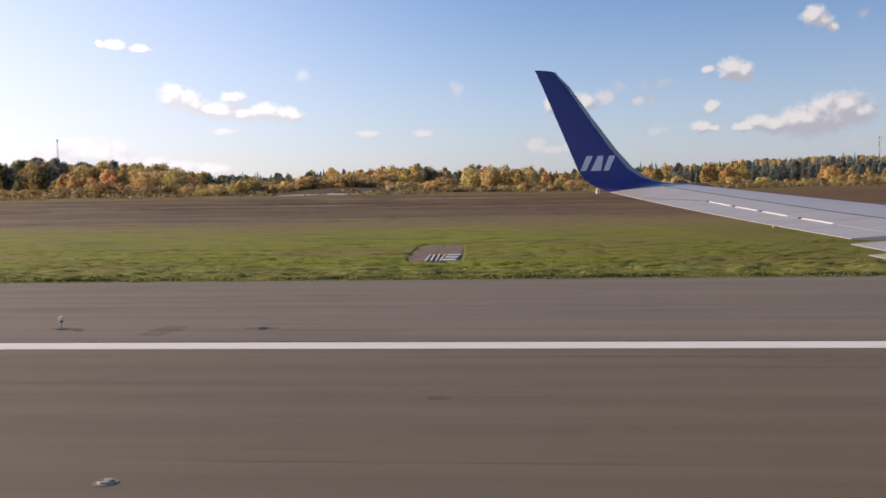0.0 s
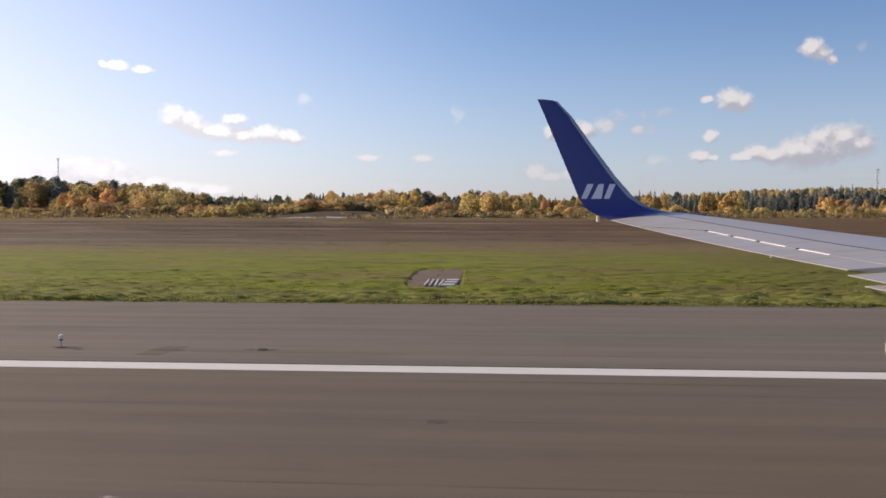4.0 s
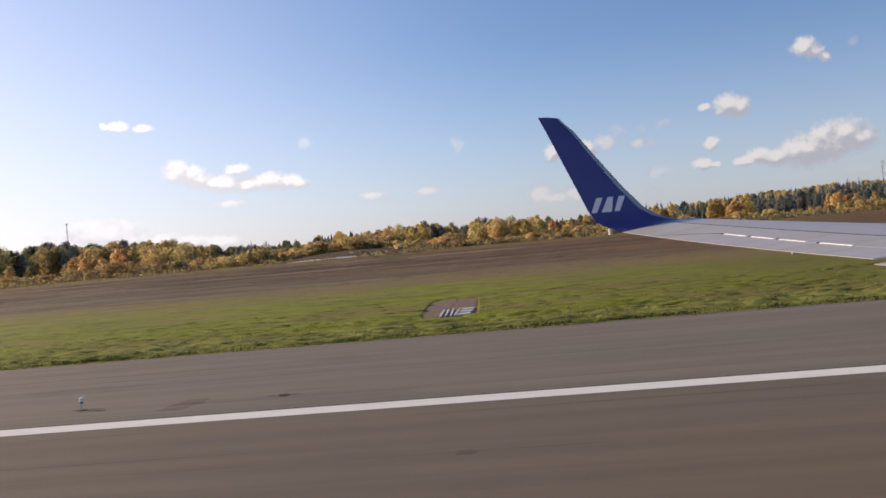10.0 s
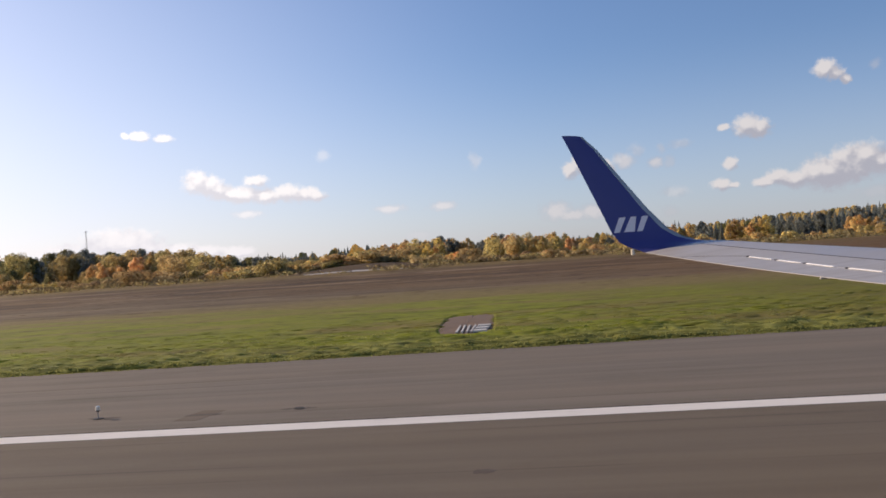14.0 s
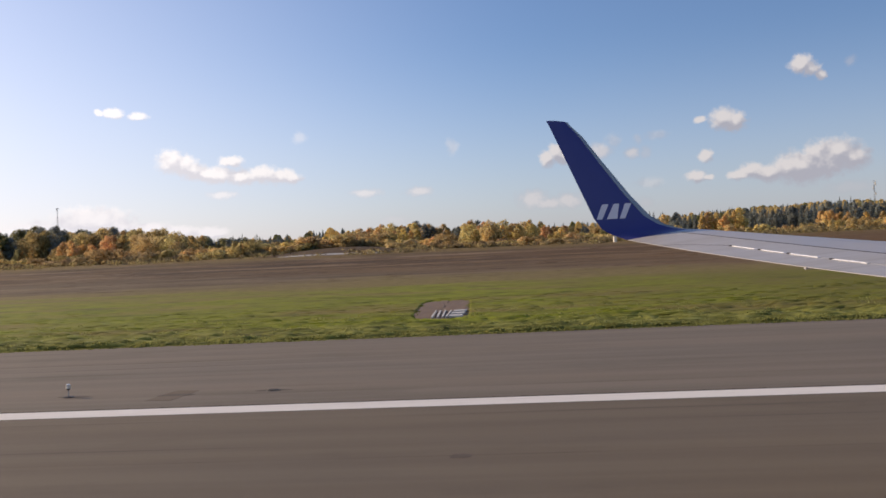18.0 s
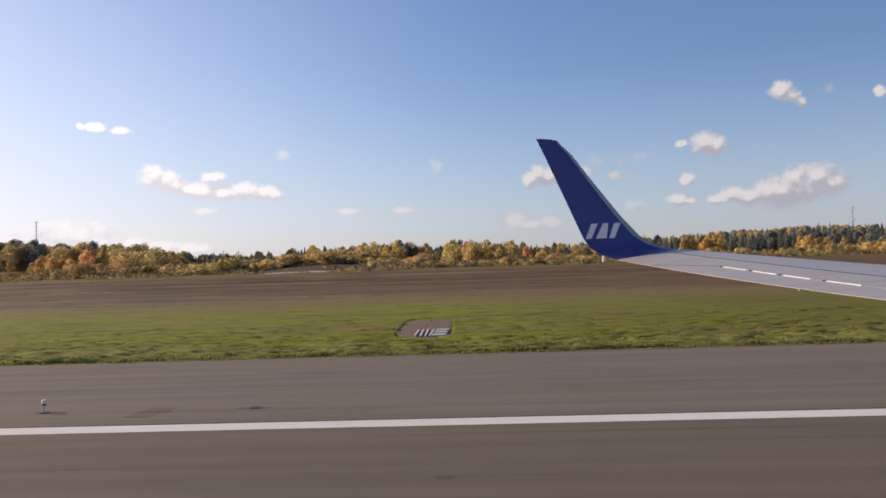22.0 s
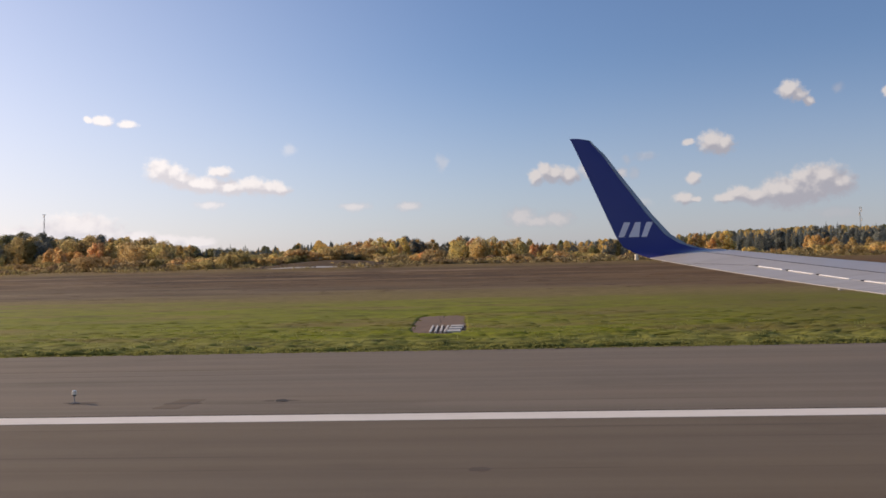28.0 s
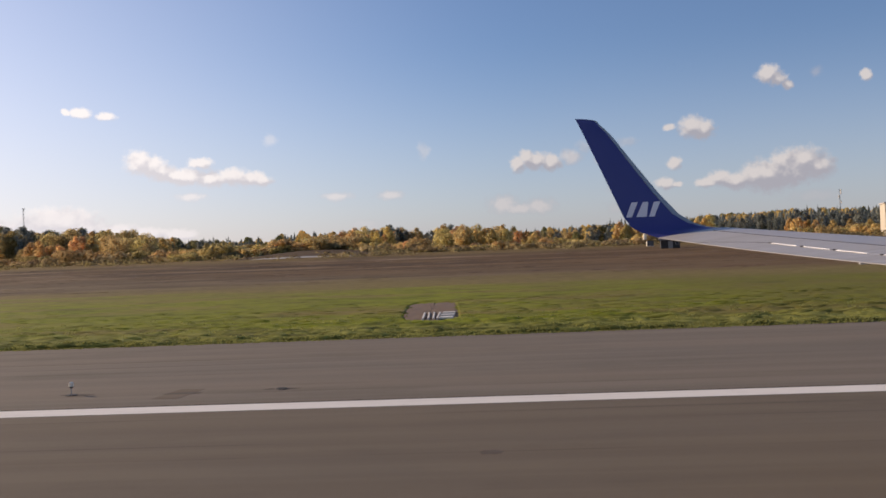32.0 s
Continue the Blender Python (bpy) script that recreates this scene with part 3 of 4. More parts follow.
    def winglet_ring(row, f0, f1, steps=8):
        te, le, y, z = row
        ring = []
        for side in (1, -1):
            fs = [f0 + (f1 - f0) * k / steps for k in range(steps + 1)]
            for f in fs if side > 0 else fs[::-1]:
                if z is None:
                    p = wing_point(15.42, f, side)
                    ring.append(p + Vector((0, 0.004, 0)))
                    continue
                g = 1 - f
                c = le - te
                t = 0.5 * (0.2969 * math.sqrt(max(g, 0)) - 0.126 * g - 0.3516 * g * g + 0.2843 * g ** 3 - 0.1015 * g ** 4) * 0.085 * c / 0.5 * 2.5
                lean = smooth01(z, 3.66, 4.2)
                ring.append(Vector((te + f * c, y - side * t * (0.35 + 0.65 * lean), z + side * t * (1 - lean) + 0.035 * f * c * (1 - lean) - 0.13 * f * f * c * smooth01(z, 5.6, 5.88))))
        return ring

    winglet = part("winglet", loft(bmesh.new(), [winglet_ring(r, 0.0, 0.882) for r in shape]), TAIL_BLUE, plane, "dark blue upswept winglet", True)
    part("leading_edge", loft(bmesh.new(), [winglet_ring(r, 0.888, 1.0) for r in shape]), EDGE_METAL, winglet, "bare grey metal leading edge", True)
    # the airline's mark as three plain slanted white shapes on the inboard face
    def mark(points):
        bm = bmesh.new()
        front, rear = [], []
        for u, v in points:
            z = 4.01 + 0.27 * v
            x = 1.585 + 0.60 * u

            rows = [r for r in shape if r[3] is not None]
            for r0, r1 in zip(rows, rows[1:]):
                if r0[3] <= z <= r1[3]:
                    k = (z - r0[3]) / (r1[3] - r0[3])
                    te, le, y = (r0[i] + (r1[i] - r0[i]) * k for i in range(3))
            g = 1 - (x - te) / (le - te)
            t = (0.2969 * math.sqrt(max(g, 0)) - 0.126 * g - 0.3516 * g * g + 0.2843 * g ** 3 - 0.1015 * g ** 4) * 0.2125 * (le - te)
            front.append(bm.verts.new((x, y - t - 0.008, z)))
            rear.append(bm.verts.new((x, y - t + 0.004, z)))
        bm.faces.new(front)
        bm.faces.new(rear[::-1])
        for i in range(len(front)):
            j = (i + 1) % len(front)
            bm.faces.new((front[i], rear[i], rear[j], front[j]))
        bmesh.ops.recalc_face_normals(bm, faces=bm.faces)
        return bm
    for points in (((0.00, 0.0), (0.17, 0.0), (0.38, 1.0), (0.19, 1.0)), ((0.30, 0.0), (0.61, 0.0), (0.69, 1.0), (0.53, 1.0)),
                   ((0.68, 0.0), (0.84, 0.0), (1.05, 1.0), (0.86, 1.0))):
        part("mark", mark(points), MARK_WHITE, winglet, "plain slanted white shape")
    bm = bmesh.new()
    tube(bm, (1.875, 15.60, 3.595), (1.875, 15.60, 3.70), 0.035, 0.03, 10)
    part("tip_light", bm, LAMP_WHITE, plane, "small white tip light", True)

    # hull and gear, which carry the wing
    bm = bmesh.new()
    rings = []
    for x, r, z in ((-19, 0.25, 4.3), (-15, 0.9, 3.95), (-10, 1.6, 3.5), (-6, 1.88, 3.3), (8, 1.88, 3.3), (15, 1.88, 3.3), (18, 1.6, 3.15), (19.6, 1.0, 2.95), (20.4, 0.25, 2.8)):
        rings.append([(x, -2.42 + r * math.cos(q), z + r * math.sin(q)) for q in [2 * math.pi * s / 36 for s in range(36)]])
    part("fuselage", loft(bm, rings), BRIGHT_WHITE, plane, "plain white tubular hull", True)
    for gx, gy in ((5.6, 0.45), (5.6, -5.3), (18.0, -2.42)):
        gear = part("landing_gear", tube(bmesh.new(), (gx, gy, 0.5), (gx, gy, 2.6), 0.10, 0.13, 12), STEEL, plane, "grey steel strut")
        for s in (-0.28, 0.28):
            part("tyre", tube(bmesh.new(), (gx, gy + s - 0.16, 0.53), (gx, gy + s + 0.16, 0.53), 0.53, 0.53, 28), RUBBER, gear, "black rubber tyre", True)


build_airliner()


# ---- things on the airfield ----
def runway_light(at):
    t = thing("runway_edge_light", "white elevated runway edge light on a thin stem", "light", "runway edge lights", at=at)
    part("base_plate", tube(bmesh.new(), (0, 0, 0), (0, 0, 0.02), 0.15, 0.14, 18), DARK_SEAL, t, "dark round base plate")
    part("stem", tube(bmesh.new(), (0, 0, 0.02), (0, 0, 0.215), 0.016, 0.014, 10), STEEL, t)
    part("collar", tube(bmesh.new(), (0, 0, 0.20), (0, 0, 0.245), 0.038, 0.055, 14), DARK_SEAL, t, "dark collar")
    part("lamp_head", tube(bmesh.new(), (0, 0, 0.245), (0, 0, 0.345), 0.066, 0.062, 16), LAMP_WHITE, t, "white lamp head")
    part("lens", tube(bmesh.new(), (0, 0, 0.345), (0, 0, 0.362), 0.052, 0.045, 16), GLASS, t, "clear glass lens", True)
    # stain drawn out away from the sun, with the light's cast shadow painted in
    bm = bmesh.new()
    ring = [(0.45 * math.cos(q) * (1 + 0.25 * math.sin(3 * q)) + 0.15, 0.17 * math.sin(q) * (1 + 0.2 * math.cos(5 * q)), 0.003) for q in [2 * math.pi * k / 24 for k in range(24)]]
    bm.faces.new([bm.verts.new(p) for p in ring])
    part("oil_stain", bm, STAIN, t, "dark ragged blot of stain and shadow tone on the asphalt")
    return t


light = runway_light((-12.4, 23.2, 0.0))
for x in (-72.4, 47.6, 107.6):
    copy_thing(light, pose(x, 23.2, 0.0))


def inset_cover(at):
    t = thing("inset_light_cover", "dark round steel cover let into the asphalt", "cover", "inset covers", at=at)
    part("frame", tube(bmesh.new(), (0, 0, -0.02), (0, 0, 0.012), 0.20, 0.19, 24), DULL_METAL, t)
    # round the cover the blot is stain only
    bm = bmesh.new()
    ring = [(0.42 * math.cos(q) * (1 + 0.3 * math.sin(2 * q + 1)), 0.17 * math.sin(q) * (1 + 0.2 * math.cos(5 * q)), 0.003) for q in [2 * math.pi * k / 24 for k in range(24)]]
    bm.faces.new([bm.verts.new(p) for p in ring])
    part("oil_stain", bm, STAIN, t, "dark ragged blot of stain and shadow tone on the asphalt")
    part("lid", tube(bmesh.new(), (0, 0, 0.0), (0, 0, 0.022), 0.155, 0.15, 24), RUBBER, t, "scuffed dark lid")
    return t


cover = inset_cover((-6.6, 23.2, 0.0))
for x in (-36.6, 23.4):
    copy_thing(cover, pose(x, 23.2, 0.0))


def asphalt_repair(at, turn):
    """A four-sided patch of browner asphalt, cut in almost flush."""
    m = asphalt("repair_asphalt", (0.148, 0.120, 0.091), 0.14)
    bm = bmesh.new()
    box(bm, -0.36, -0.8, -0.02, 0.36, 0.8, 0.002, bevel=0.001)
    ob = new("asphalt_repair", mesh_of("asphalt_repair", bm, m))
    ob.location, ob.rotation_euler.z = at, radians(turn)
    tagged(ob, "brownish asphalt repair in the runway shoulder", "pavement", kind="structure")


asphalt_repair((-9.3, 22.9, 0.0), -8)


def tar_spot(at, long, wide, seed):
    """A ragged tar spot pressed into the asphalt."""
    bm = bmesh.new()
    ring = []
    for k in range(40):
        q = 2 * math.pi * k / 40
        r = 1 + 0.35 * noise.noise((2.2 * math.cos(q), 2.2 * math.sin(q), seed))
        ring.append((long * r * math.cos(q), wide * r * math.sin(q)))
    top = [bm.verts.new((x, y, 0.003)) for x, y in ring]
    low = [bm.verts.new((1.08 * x, 1.08 * y, -0.004)) for x, y in ring]
    bm.faces.new(top)
    for i in range(40):
        h = (i + 1) % 40
        bm.faces.new((low[i], low[h], top[h], top[i]))
    ob = new("tar_spot", mesh_of("tar_spot", bm, STAIN))
    ob.location = at
    tagged(ob, "dark ragged tar spot in the runway asphalt", "stain", kind="structure")


tar_spot((-1.0, 15.15, 0.0), 0.20, 0.16, 2.0)
tar_spot((-9.2, 22.95, 0.0), 0.50, 0.16, 5.0)


def inset_light(at):
    t = thing("inset_runway_light", "pale metal light fitting let into the asphalt", "light", at=at)
    part("collar", tube(bmesh.new(), (0, 0, -0.02), (0, 0, 0.010), 0.17, 0.16, 24), DULL_METAL, t, "dull metal collar")
    part("body", tube(bmesh.new(), (0, 0, 0.0), (0, 0, 0.035), 0.12, 0.09, 20), PALE_METAL, t, "worn metal body", True)
    for side in (-1, 1):
        part("lens", boxed(side * 0.07 - 0.03, -0.03, 0.03, side * 0.07 + 0.03, 0.03, 0.042, bevel=0.004), DULL_METAL, t, "small dull lens cover")


inset_light((-4.9, 10.45, 0.0))


def dug_patch():
    """Bare earth in the grass with a row of pale concrete bars."""
    rng = random.Random(5)
    cx, cy = PATCH
    n, steps = 120, 7
    bm = bmesh.new()
    rows = []
    for j in range(steps + 1):
        k = j / steps
        row = []
        for i in range(n):
            q = 2 * math.pi * i / n
            c, s = math.cos(q), math.sin(q)
            r = 1 + 0.20 * noise.noise((c * 2.6, s * 2.6, 4.0)) + 0.20 * noise.noise((c * 9, s * 9, 7.0))
            box_out = (abs(c) ** 5 + abs(s) ** 5) ** -0.2
            x, y = cx + 1.65 * box_out * c * r * k - 0.05 * s * 9 * k, cy + 8.2 * box_out * s * r * k
            z = 0.06 + 0.05 * noise.noise((x * 1.5, y * 0.8, 2.0)) + 0.03 * noise.noise((x * 5.0, y * 3.0, 6.0)) - (0.05 if j == steps else 0.0)
            row.append(bm.verts.new((x, y, z)))
            if j == 0:
                break
        rows.append(row)
    for r0, r1 in zip(rows, rows[1:]):
        for i in range(n):
            h = (i + 1) % n
            bm.faces.new((r0[0], r1[i], r1[h]) if len(r0) == 1 else (r0[i], r1[i], r1[h], r0[h]))
    tagged(new("bare_soil_patch", mesh_of("bare_soil_patch", bm, SOIL, True)), "bare brown soil patch in the grass", "soil", kind="structure")
    for i in range(4):
        t = thing("concrete_bar", "slim pale concrete bar lying on bare soil", "concrete bar", "concrete bars", at=(cx - 0.12 + 0.27 * i, cy - 5.2, 0.05))
        t.rotation_euler.z = radians(2 + rng.uniform(-1.2, 1.2))
        part("bar", boxed(-0.055, -2.2, 0, 0.055, 2.2 + 0.2 * rng.random(), 0.09, bevel=0.014), CONCRETE, t)
    for i in range(3):
        t = thing("concrete_slab", "short pale concrete slab lying on bare soil", "concrete slab", "concrete slabs", at=(cx + 1.18, cy - 6.9 + 1.75 * i, 0.05))
        t.rotation_euler.z = radians(rng.uniform(-2, 2))
        part("slab", boxed(-0.36, -0.42, 0, 0.36, 0.42, 0.10, bevel=0.015), CONCRETE, t)


PATCH = (-4.3, 52.2)
dug_patch()


def gravel_bank():
    """A low pale gravel bank across the far field."""
    rings = []
    for i in range(41):
        k = i / 40
        x, y = -67 + 31 * k, 243 - 5 * k
        h = 0.38 * math.sin(math.pi * min(1, 0.1 + k * 0.85)) * (0.8 + 0.3 * noise.noise((x * 0.3, 0, 0)))
        z = ground_height(x, y)
        rings.append([(x, y - 1.6, z - 0.2), (x, y - 0.5, z + h), (x, y + 0.6, z + h), (x, y + 1.8, z - 0.2)])
    tagged(new("gravel_bank", mesh_of("gravel_bank", loft(bmesh.new(), rings), CONCRETE)), "low pale gravel bank across the brown field", "bank", kind="structure")


gravel_bank()


def crown_mesh(name, lobes, count, leaf, mat, seed, needle=False):
    """A crown of many small bent leaf clumps, scattered over lobes (x, y, z, rx, rz)."""
    rng = random.Random(seed)
    verts, faces, bends = [], [], []
    total = sum(l[3] * l[4] for l in lobes)
    middle = sum(l[2] for l in lobes) / len(lobes)
    for lx, ly, lz, rx, rz in lobes:
        for _ in range(max(6, int(count * rx * rz / total))):
            while True:
                d = Vector((rng.uniform(-1, 1), rng.uniform(-1, 1), rng.uniform(-1, 1)))
                if 0.05 < d.length < 1:
                    break
            d = d.normalized() * (rng.random() ** 0.35)
            p = Vector((lx + d.x * rx, ly + d.y * rx, lz + d.z * rz))
            n = (d + Vector((rng.uniform(-0.8, 0.8), rng.uniform(-0.8, 0.8), rng.uniform(-0.3, 1.0)))).normalized()
            whole = Vector((p.x, p.y, 0.9 * (p.z - middle)))
            soft = (0.45 * n + d.normalized() + 0.4 * whole.normalized() + Vector((0, 0, 0.5))).normalized()
            u = n.orthogonal().normalized()
            u.rotate(Matrix.Rotation(rng.uniform(0, 6.28), 3, n))
            v = n.cross(u)
            s = leaf * rng.uniform(0.6, 1.35)
            k = len(verts)
            verts += [p - u * s, p - v * s * 0.6 + n * s * 0.15, p + u * s, p + v * s * 0.6 + n * s * 0.15]
            faces += [(k, k + 1, k + 2), (k, k + 2, k + 3)]
            bends += [soft] * 4
    me = bpy.data.meshes.new(name)
    me.from_pydata([tuple(v) for v in verts], [], faces)
    me.materials.append(mat)
    me.normals_split_custom_set_from_vertices(bends)
    return me


def broad_tree(name, label, category, height, width, mat, bark, seed, lobes=10, count=1700, low=0.10, leaf=0.34):
    rng = random.Random(seed)
    t = thing(name, label, category, "trees at the wood's edge")
    bm = bmesh.new()
    tube(bm, (0, 0, -0.3), (0.1, 0, height * 0.45), height * 0.020, height * 0.011, 7)
    tube(bm, (0.1, 0, height * 0.45), (0.0, 0.1, height * 0.82), height * 0.011, height * 0.004, 6)
    ls = []
    for i in range(lobes):
        k = (i + 0.5) / lobes
        q = i * 2.4 + rng.uniform(-0.4, 0.4)
        z = height * (low + 0.10 + (0.80 - low) * k)
        spread = width * 0.5 * math.sin(math.pi * (0.18 + 0.72 * k)) * 0.62
        r = width * 0.30 * (1.05 - 0.45 * k) * rng.uniform(0.8, 1.2)
        x, y = spread * math.cos(q), spread * math.sin(q)
        ls.append((x, y, z, r, r * rng.uniform(0.8, 1.15)))
        if i % 2 == 0:
            tube(bm, (0.05, 0, z * 0.62), (x * 0.8, y * 0.8, z), height * 0.007, height * 0.003, 5)
    ls.append((0, 0, height * 0.88, width * 0.17, height * 0.11))
    part("trunk", bm, bark, t, "", True)
    ob = new("crown", crown_mesh("crown", ls, count, leaf, mat, seed + 1))
    ob.parent = t
    return t


def spruce(name, label, height, width, seed):
    rng = random.Random(seed)
    t = thing(name, label, "tree", "trees at the wood's edge")
    bm = tube(bmesh.new(), (0, 0, -0.3), (0, 0, height * 0.96), height * 0.014, height * 0.002, 7)
    part("trunk", bm, BARK, t, "", True)
    verts, faces = [], []
    tiers = 17
    for i in range(tiers):
        k = i / (tiers - 1)
        z = height * (0.09 + 0.89 * k)
        r = width * 0.5 * (1 - k) ** 0.85 * rng.uniform(0.82, 1.12) + 0.10
        n = max(5, int(13 * (1 - 0.55 * k)))
        for j in range(n):
            q = 2 * math.pi * (j + rng.random()) / n
            rr = r * rng.uniform(0.7, 1.15)
            sag = height * 0.03 * (1 - k) + 0.12
            c, s = math.cos(q), math.sin(q)
            w = rr * 0.22 + 0.08
            b = len(verts)
            verts += [(0.05 * c, 0.05 * s, z + 0.25), (0.6 * rr * c - w * s, 0.6 * rr * s + w * c, z - sag * 0.4),
                      (rr * c, rr * s, z - sag + rng.uniform(-0.1, 0.15)), (0.6 * rr * c + w * s, 0.6 * rr * s - w * c, z - sag * 0.4),
                      (0.55 * rr * c, 0.55 * rr * s, z - sag * 1.2 - 0.35)]
            faces += [(b, b + 1, b + 2), (b, b + 2, b + 3), (b + 1, b + 4, b + 3), (b + 1, b + 4, b + 2)]
    me = bpy.data.meshes.new("crown")
    me.from_pydata(verts, [], faces)
    me.materials.append(NEEDLES)
    ob = new("crown", me)
    ob.parent = t
    return t


def bush(label, height, width, mat, seed, count=1700, leaf=0.27, group="shrubs at the wood's edge"):
    rng = random.Random(seed)
    t = thing("shrub", label, "shrub", group)
    bm = bmesh.new()
    ls = []
    for i in range(7):
        q = i * 0.9 + rng.uniform(-0.3, 0.3)
        d = width * 0.34 * rng.uniform(0.3, 1.25)
        z = height * rng.uniform(0.22, 0.70)
        ls.append((d * math.cos(q), d * math.sin(q), z, width * rng.uniform(0.12, 0.26), height * rng.uniform(0.2, 0.36)))
        ls.append((1.15 * d * math.cos(q), 1.15 * d * math.sin(q), height * 0.16, width * 0.20, height * 0.20))
        tube(bm, (0, 0, -0.2), (d * math.cos(q), d * math.sin(q), z), 0.05, 0.02, 5)
    part("stem", bm, BARK, t)
    ob = new("foliage", crown_mesh("foliage", ls, count, leaf, mat, seed + 7))
    ob.parent = t
    return t


# one of each kind, planted at its own first place below
KINDS = {
    "spruce": [spruce("spruce", "dark green tall narrow spruce at the wood's edge", h, w, 11 + i) for i, (h, w) in enumerate(((13.5, 5.8), (12.0, 5.0), (14.5, 6.2), (10.5, 5.2)))],
    "birch": [broad_tree("birch", "slender birch with golden autumn leaves", "tree", h, w, LEAF_GOLD, WHITE_BARK, 31 + 3 * i) for i, (h, w) in enumerate(((11.5, 5.6), (10.0, 5.0), (12.5, 6.4)))],
    "aspen": [broad_tree("aspen", "aspen with orange autumn leaves", "tree", h, w, LEAF_ORANGE, BARK, 51 + 3 * i) for i, (h, w) in enumerate(((10.0, 5.6), (8.6, 5.2)))],
    "pine": [broad_tree("pine", "rounded dark green pine at the wood's edge", "tree", h, w, NEEDLES, BARK, 151 + 3 * i, 10, 1900, 0.10, 0.32) for i, (h, w) in enumerate(((13.5, 6.4), (12.0, 5.6)))],
    "oak": [broad_tree("oak", "broad rounded tree with olive-brown leaves", "tree", h, w, LEAF_OLIVE, BARK, 71 + 3 * i, 13, 2400, 0.05, 0.38) for i, (h, w) in enumerate(((13.0, 10.5), (11.5, 9.0), (12.2, 11.5)))],
    "alder": [broad_tree("alder", "rounded tree with dull green leaves", "tree", h, w, LEAF_GREEN, BARK, 91 + 3 * i, 11, 2000, 0.05, 0.36) for i, (h, w) in enumerate(((11.5, 7.5), (10.0, 8.0)))],
    "gold_bush": [bush("golden-leaved willow shrub beside the field", h, w, LEAF_GOLD, 111 + i) for i, (h, w) in enumerate(((3.6, 5.6), (4.6, 6.2), (2.6, 5.4), (3.1, 6.6)))],
    "dry_bush": [bush("rusty brown dry shrub beside the field", h, w, SCRUB, 121 + i) for i, (h, w) in enumerate(((2.2, 5.2), (3.0, 5.6), (1.6, 4.4), (2.6, 6.4)))],
    "green_bush": [bush("olive green leafy shrub beside the field", h, w, LEAF_OLIVE, 131 + i) for i, (h, w) in enumerate(((3.4, 4.6), (4.6, 6.0)))],
}
USED = set()


def plant(kind, x, y, scale, rng):
    proto = rng.choice(KINDS[kind])
    sx = max(scale, 0.7 if kind in HEIGHT else 0.3) * rng.uniform(0.88, 1.14)
    if kind not in HEIGHT:      # shrubs run together into hedges of uneven height
        sx, scale = sx * rng.uniform(1.15, 1.9), scale * rng.uniform(0.65, 1.35)
    z = ground_height(x, y) - 0.05
    m = pose(x, y, z, 0, 0, rng.uniform(0, 360)) @ Matrix.Diagonal((sx, sx, scale, 1))
    if proto not in USED:
        USED.add(proto)
        proto.matrix_basis = m
    else:
        held = proto.scale.copy()
        copy_thing(proto, m @ Matrix.Diagonal((1 / held.x, 1 / held.y, 1 / held.z, 1)))


# height of the wood's skyline in degrees above the eye, by direction in degrees
SKYLINE = [(-40, 2.5), (-32, 2.45), (-28, 2.4), (-25.5, 2.3), (-23.2, 2.2), (-21.2, 1.72), (-20, 1.52), (-18.8, 1.45), (-17, 1.38), (-15.3, 1.30), (-13, 1.18),
           (-11.7, 1.32), (-10, 1.55), (-8.7, 1.76), (-6.5, 1.95), (-5.2, 1.52), (-2.5, 1.72), (0, 1.68), (2.2, 1.40), (3.6, 1.12), (5, 1.15), (8, 1.55), (12, 1.5), (16, 1.7), (20, 1.74), (30, 1.78)]
HEIGHT = {"spruce": 12.6, "birch": 11.3, "aspen": 9.3, "oak": 12.2, "alder": 10.7, "pine": 12.7}

# stretches of the wood: angle from, to; distance from, to; number; share of the skyline's height; kinds by weight
WOOD = [
    (-38, -28.2, 350, 420, 54, 1.0, "pine alder pine oak pine birch alder"),
    (-38, -28.6, 320, 350, 14, 0.52, "alder birch oak"),
    (-28.2, -24.2, 350, 420, 28, 1.0, "pine birch alder oak pine oak"),
    (-24.4, -20, 350, 420, 24, 1.0, "oak birch birch oak"),
    (-28.4, -26.5, 306, 322, 9, 0.64, "aspen"),
    (-25.8, -24.7, 306, 318, 6, 0.72, "aspen"),
    (-24.4, -21.2, 320, 345, 12, 0.80, "oak birch oak"),
    (-12.0, -6.0, 318, 338, 18, 0.86, "birch oak birch"),
    (-5.4, -4.2, 300, 318, 4, 0.62, "aspen"),
    (-21, -11.5, 390, 440, 60, 0.98, "pine spruce spruce pine alder"),
    (-20, -12, 330, 360, 16, 0.62, "birch oak aspen oak"),
    (-13, -5.2, 340, 400, 44, 0.98, "birch birch oak birch aspen pine"),
    (-6.0, -2.2, 350, 410, 26, 1.0, "spruce birch pine oak"),
    (-3.0, 3.4, 310, 370, 36, 0.98, "oak birch oak birch birch aspen"),
    (3, 8, 360, 420, 28, 0.95, "pine oak alder birch"),
    (7.5, 13, 380, 440, 46, 1.0, "spruce spruce pine spruce spruce"),
    (12.5, 30, 390, 450, 108, 1.0, "spruce pine spruce spruce pine spruce"),
    (8.2, 9.8, 362, 378, 6, 1.0, "birch"),
    (12.0, 14.4, 362, 378, 9, 1.0, "birch birch oak"),
    (18.8, 20.4, 325, 345, 6, 0.72, "birch"),
    (21.0, 28, 320, 350, 7, 0.66, "birch oak birch"),
]
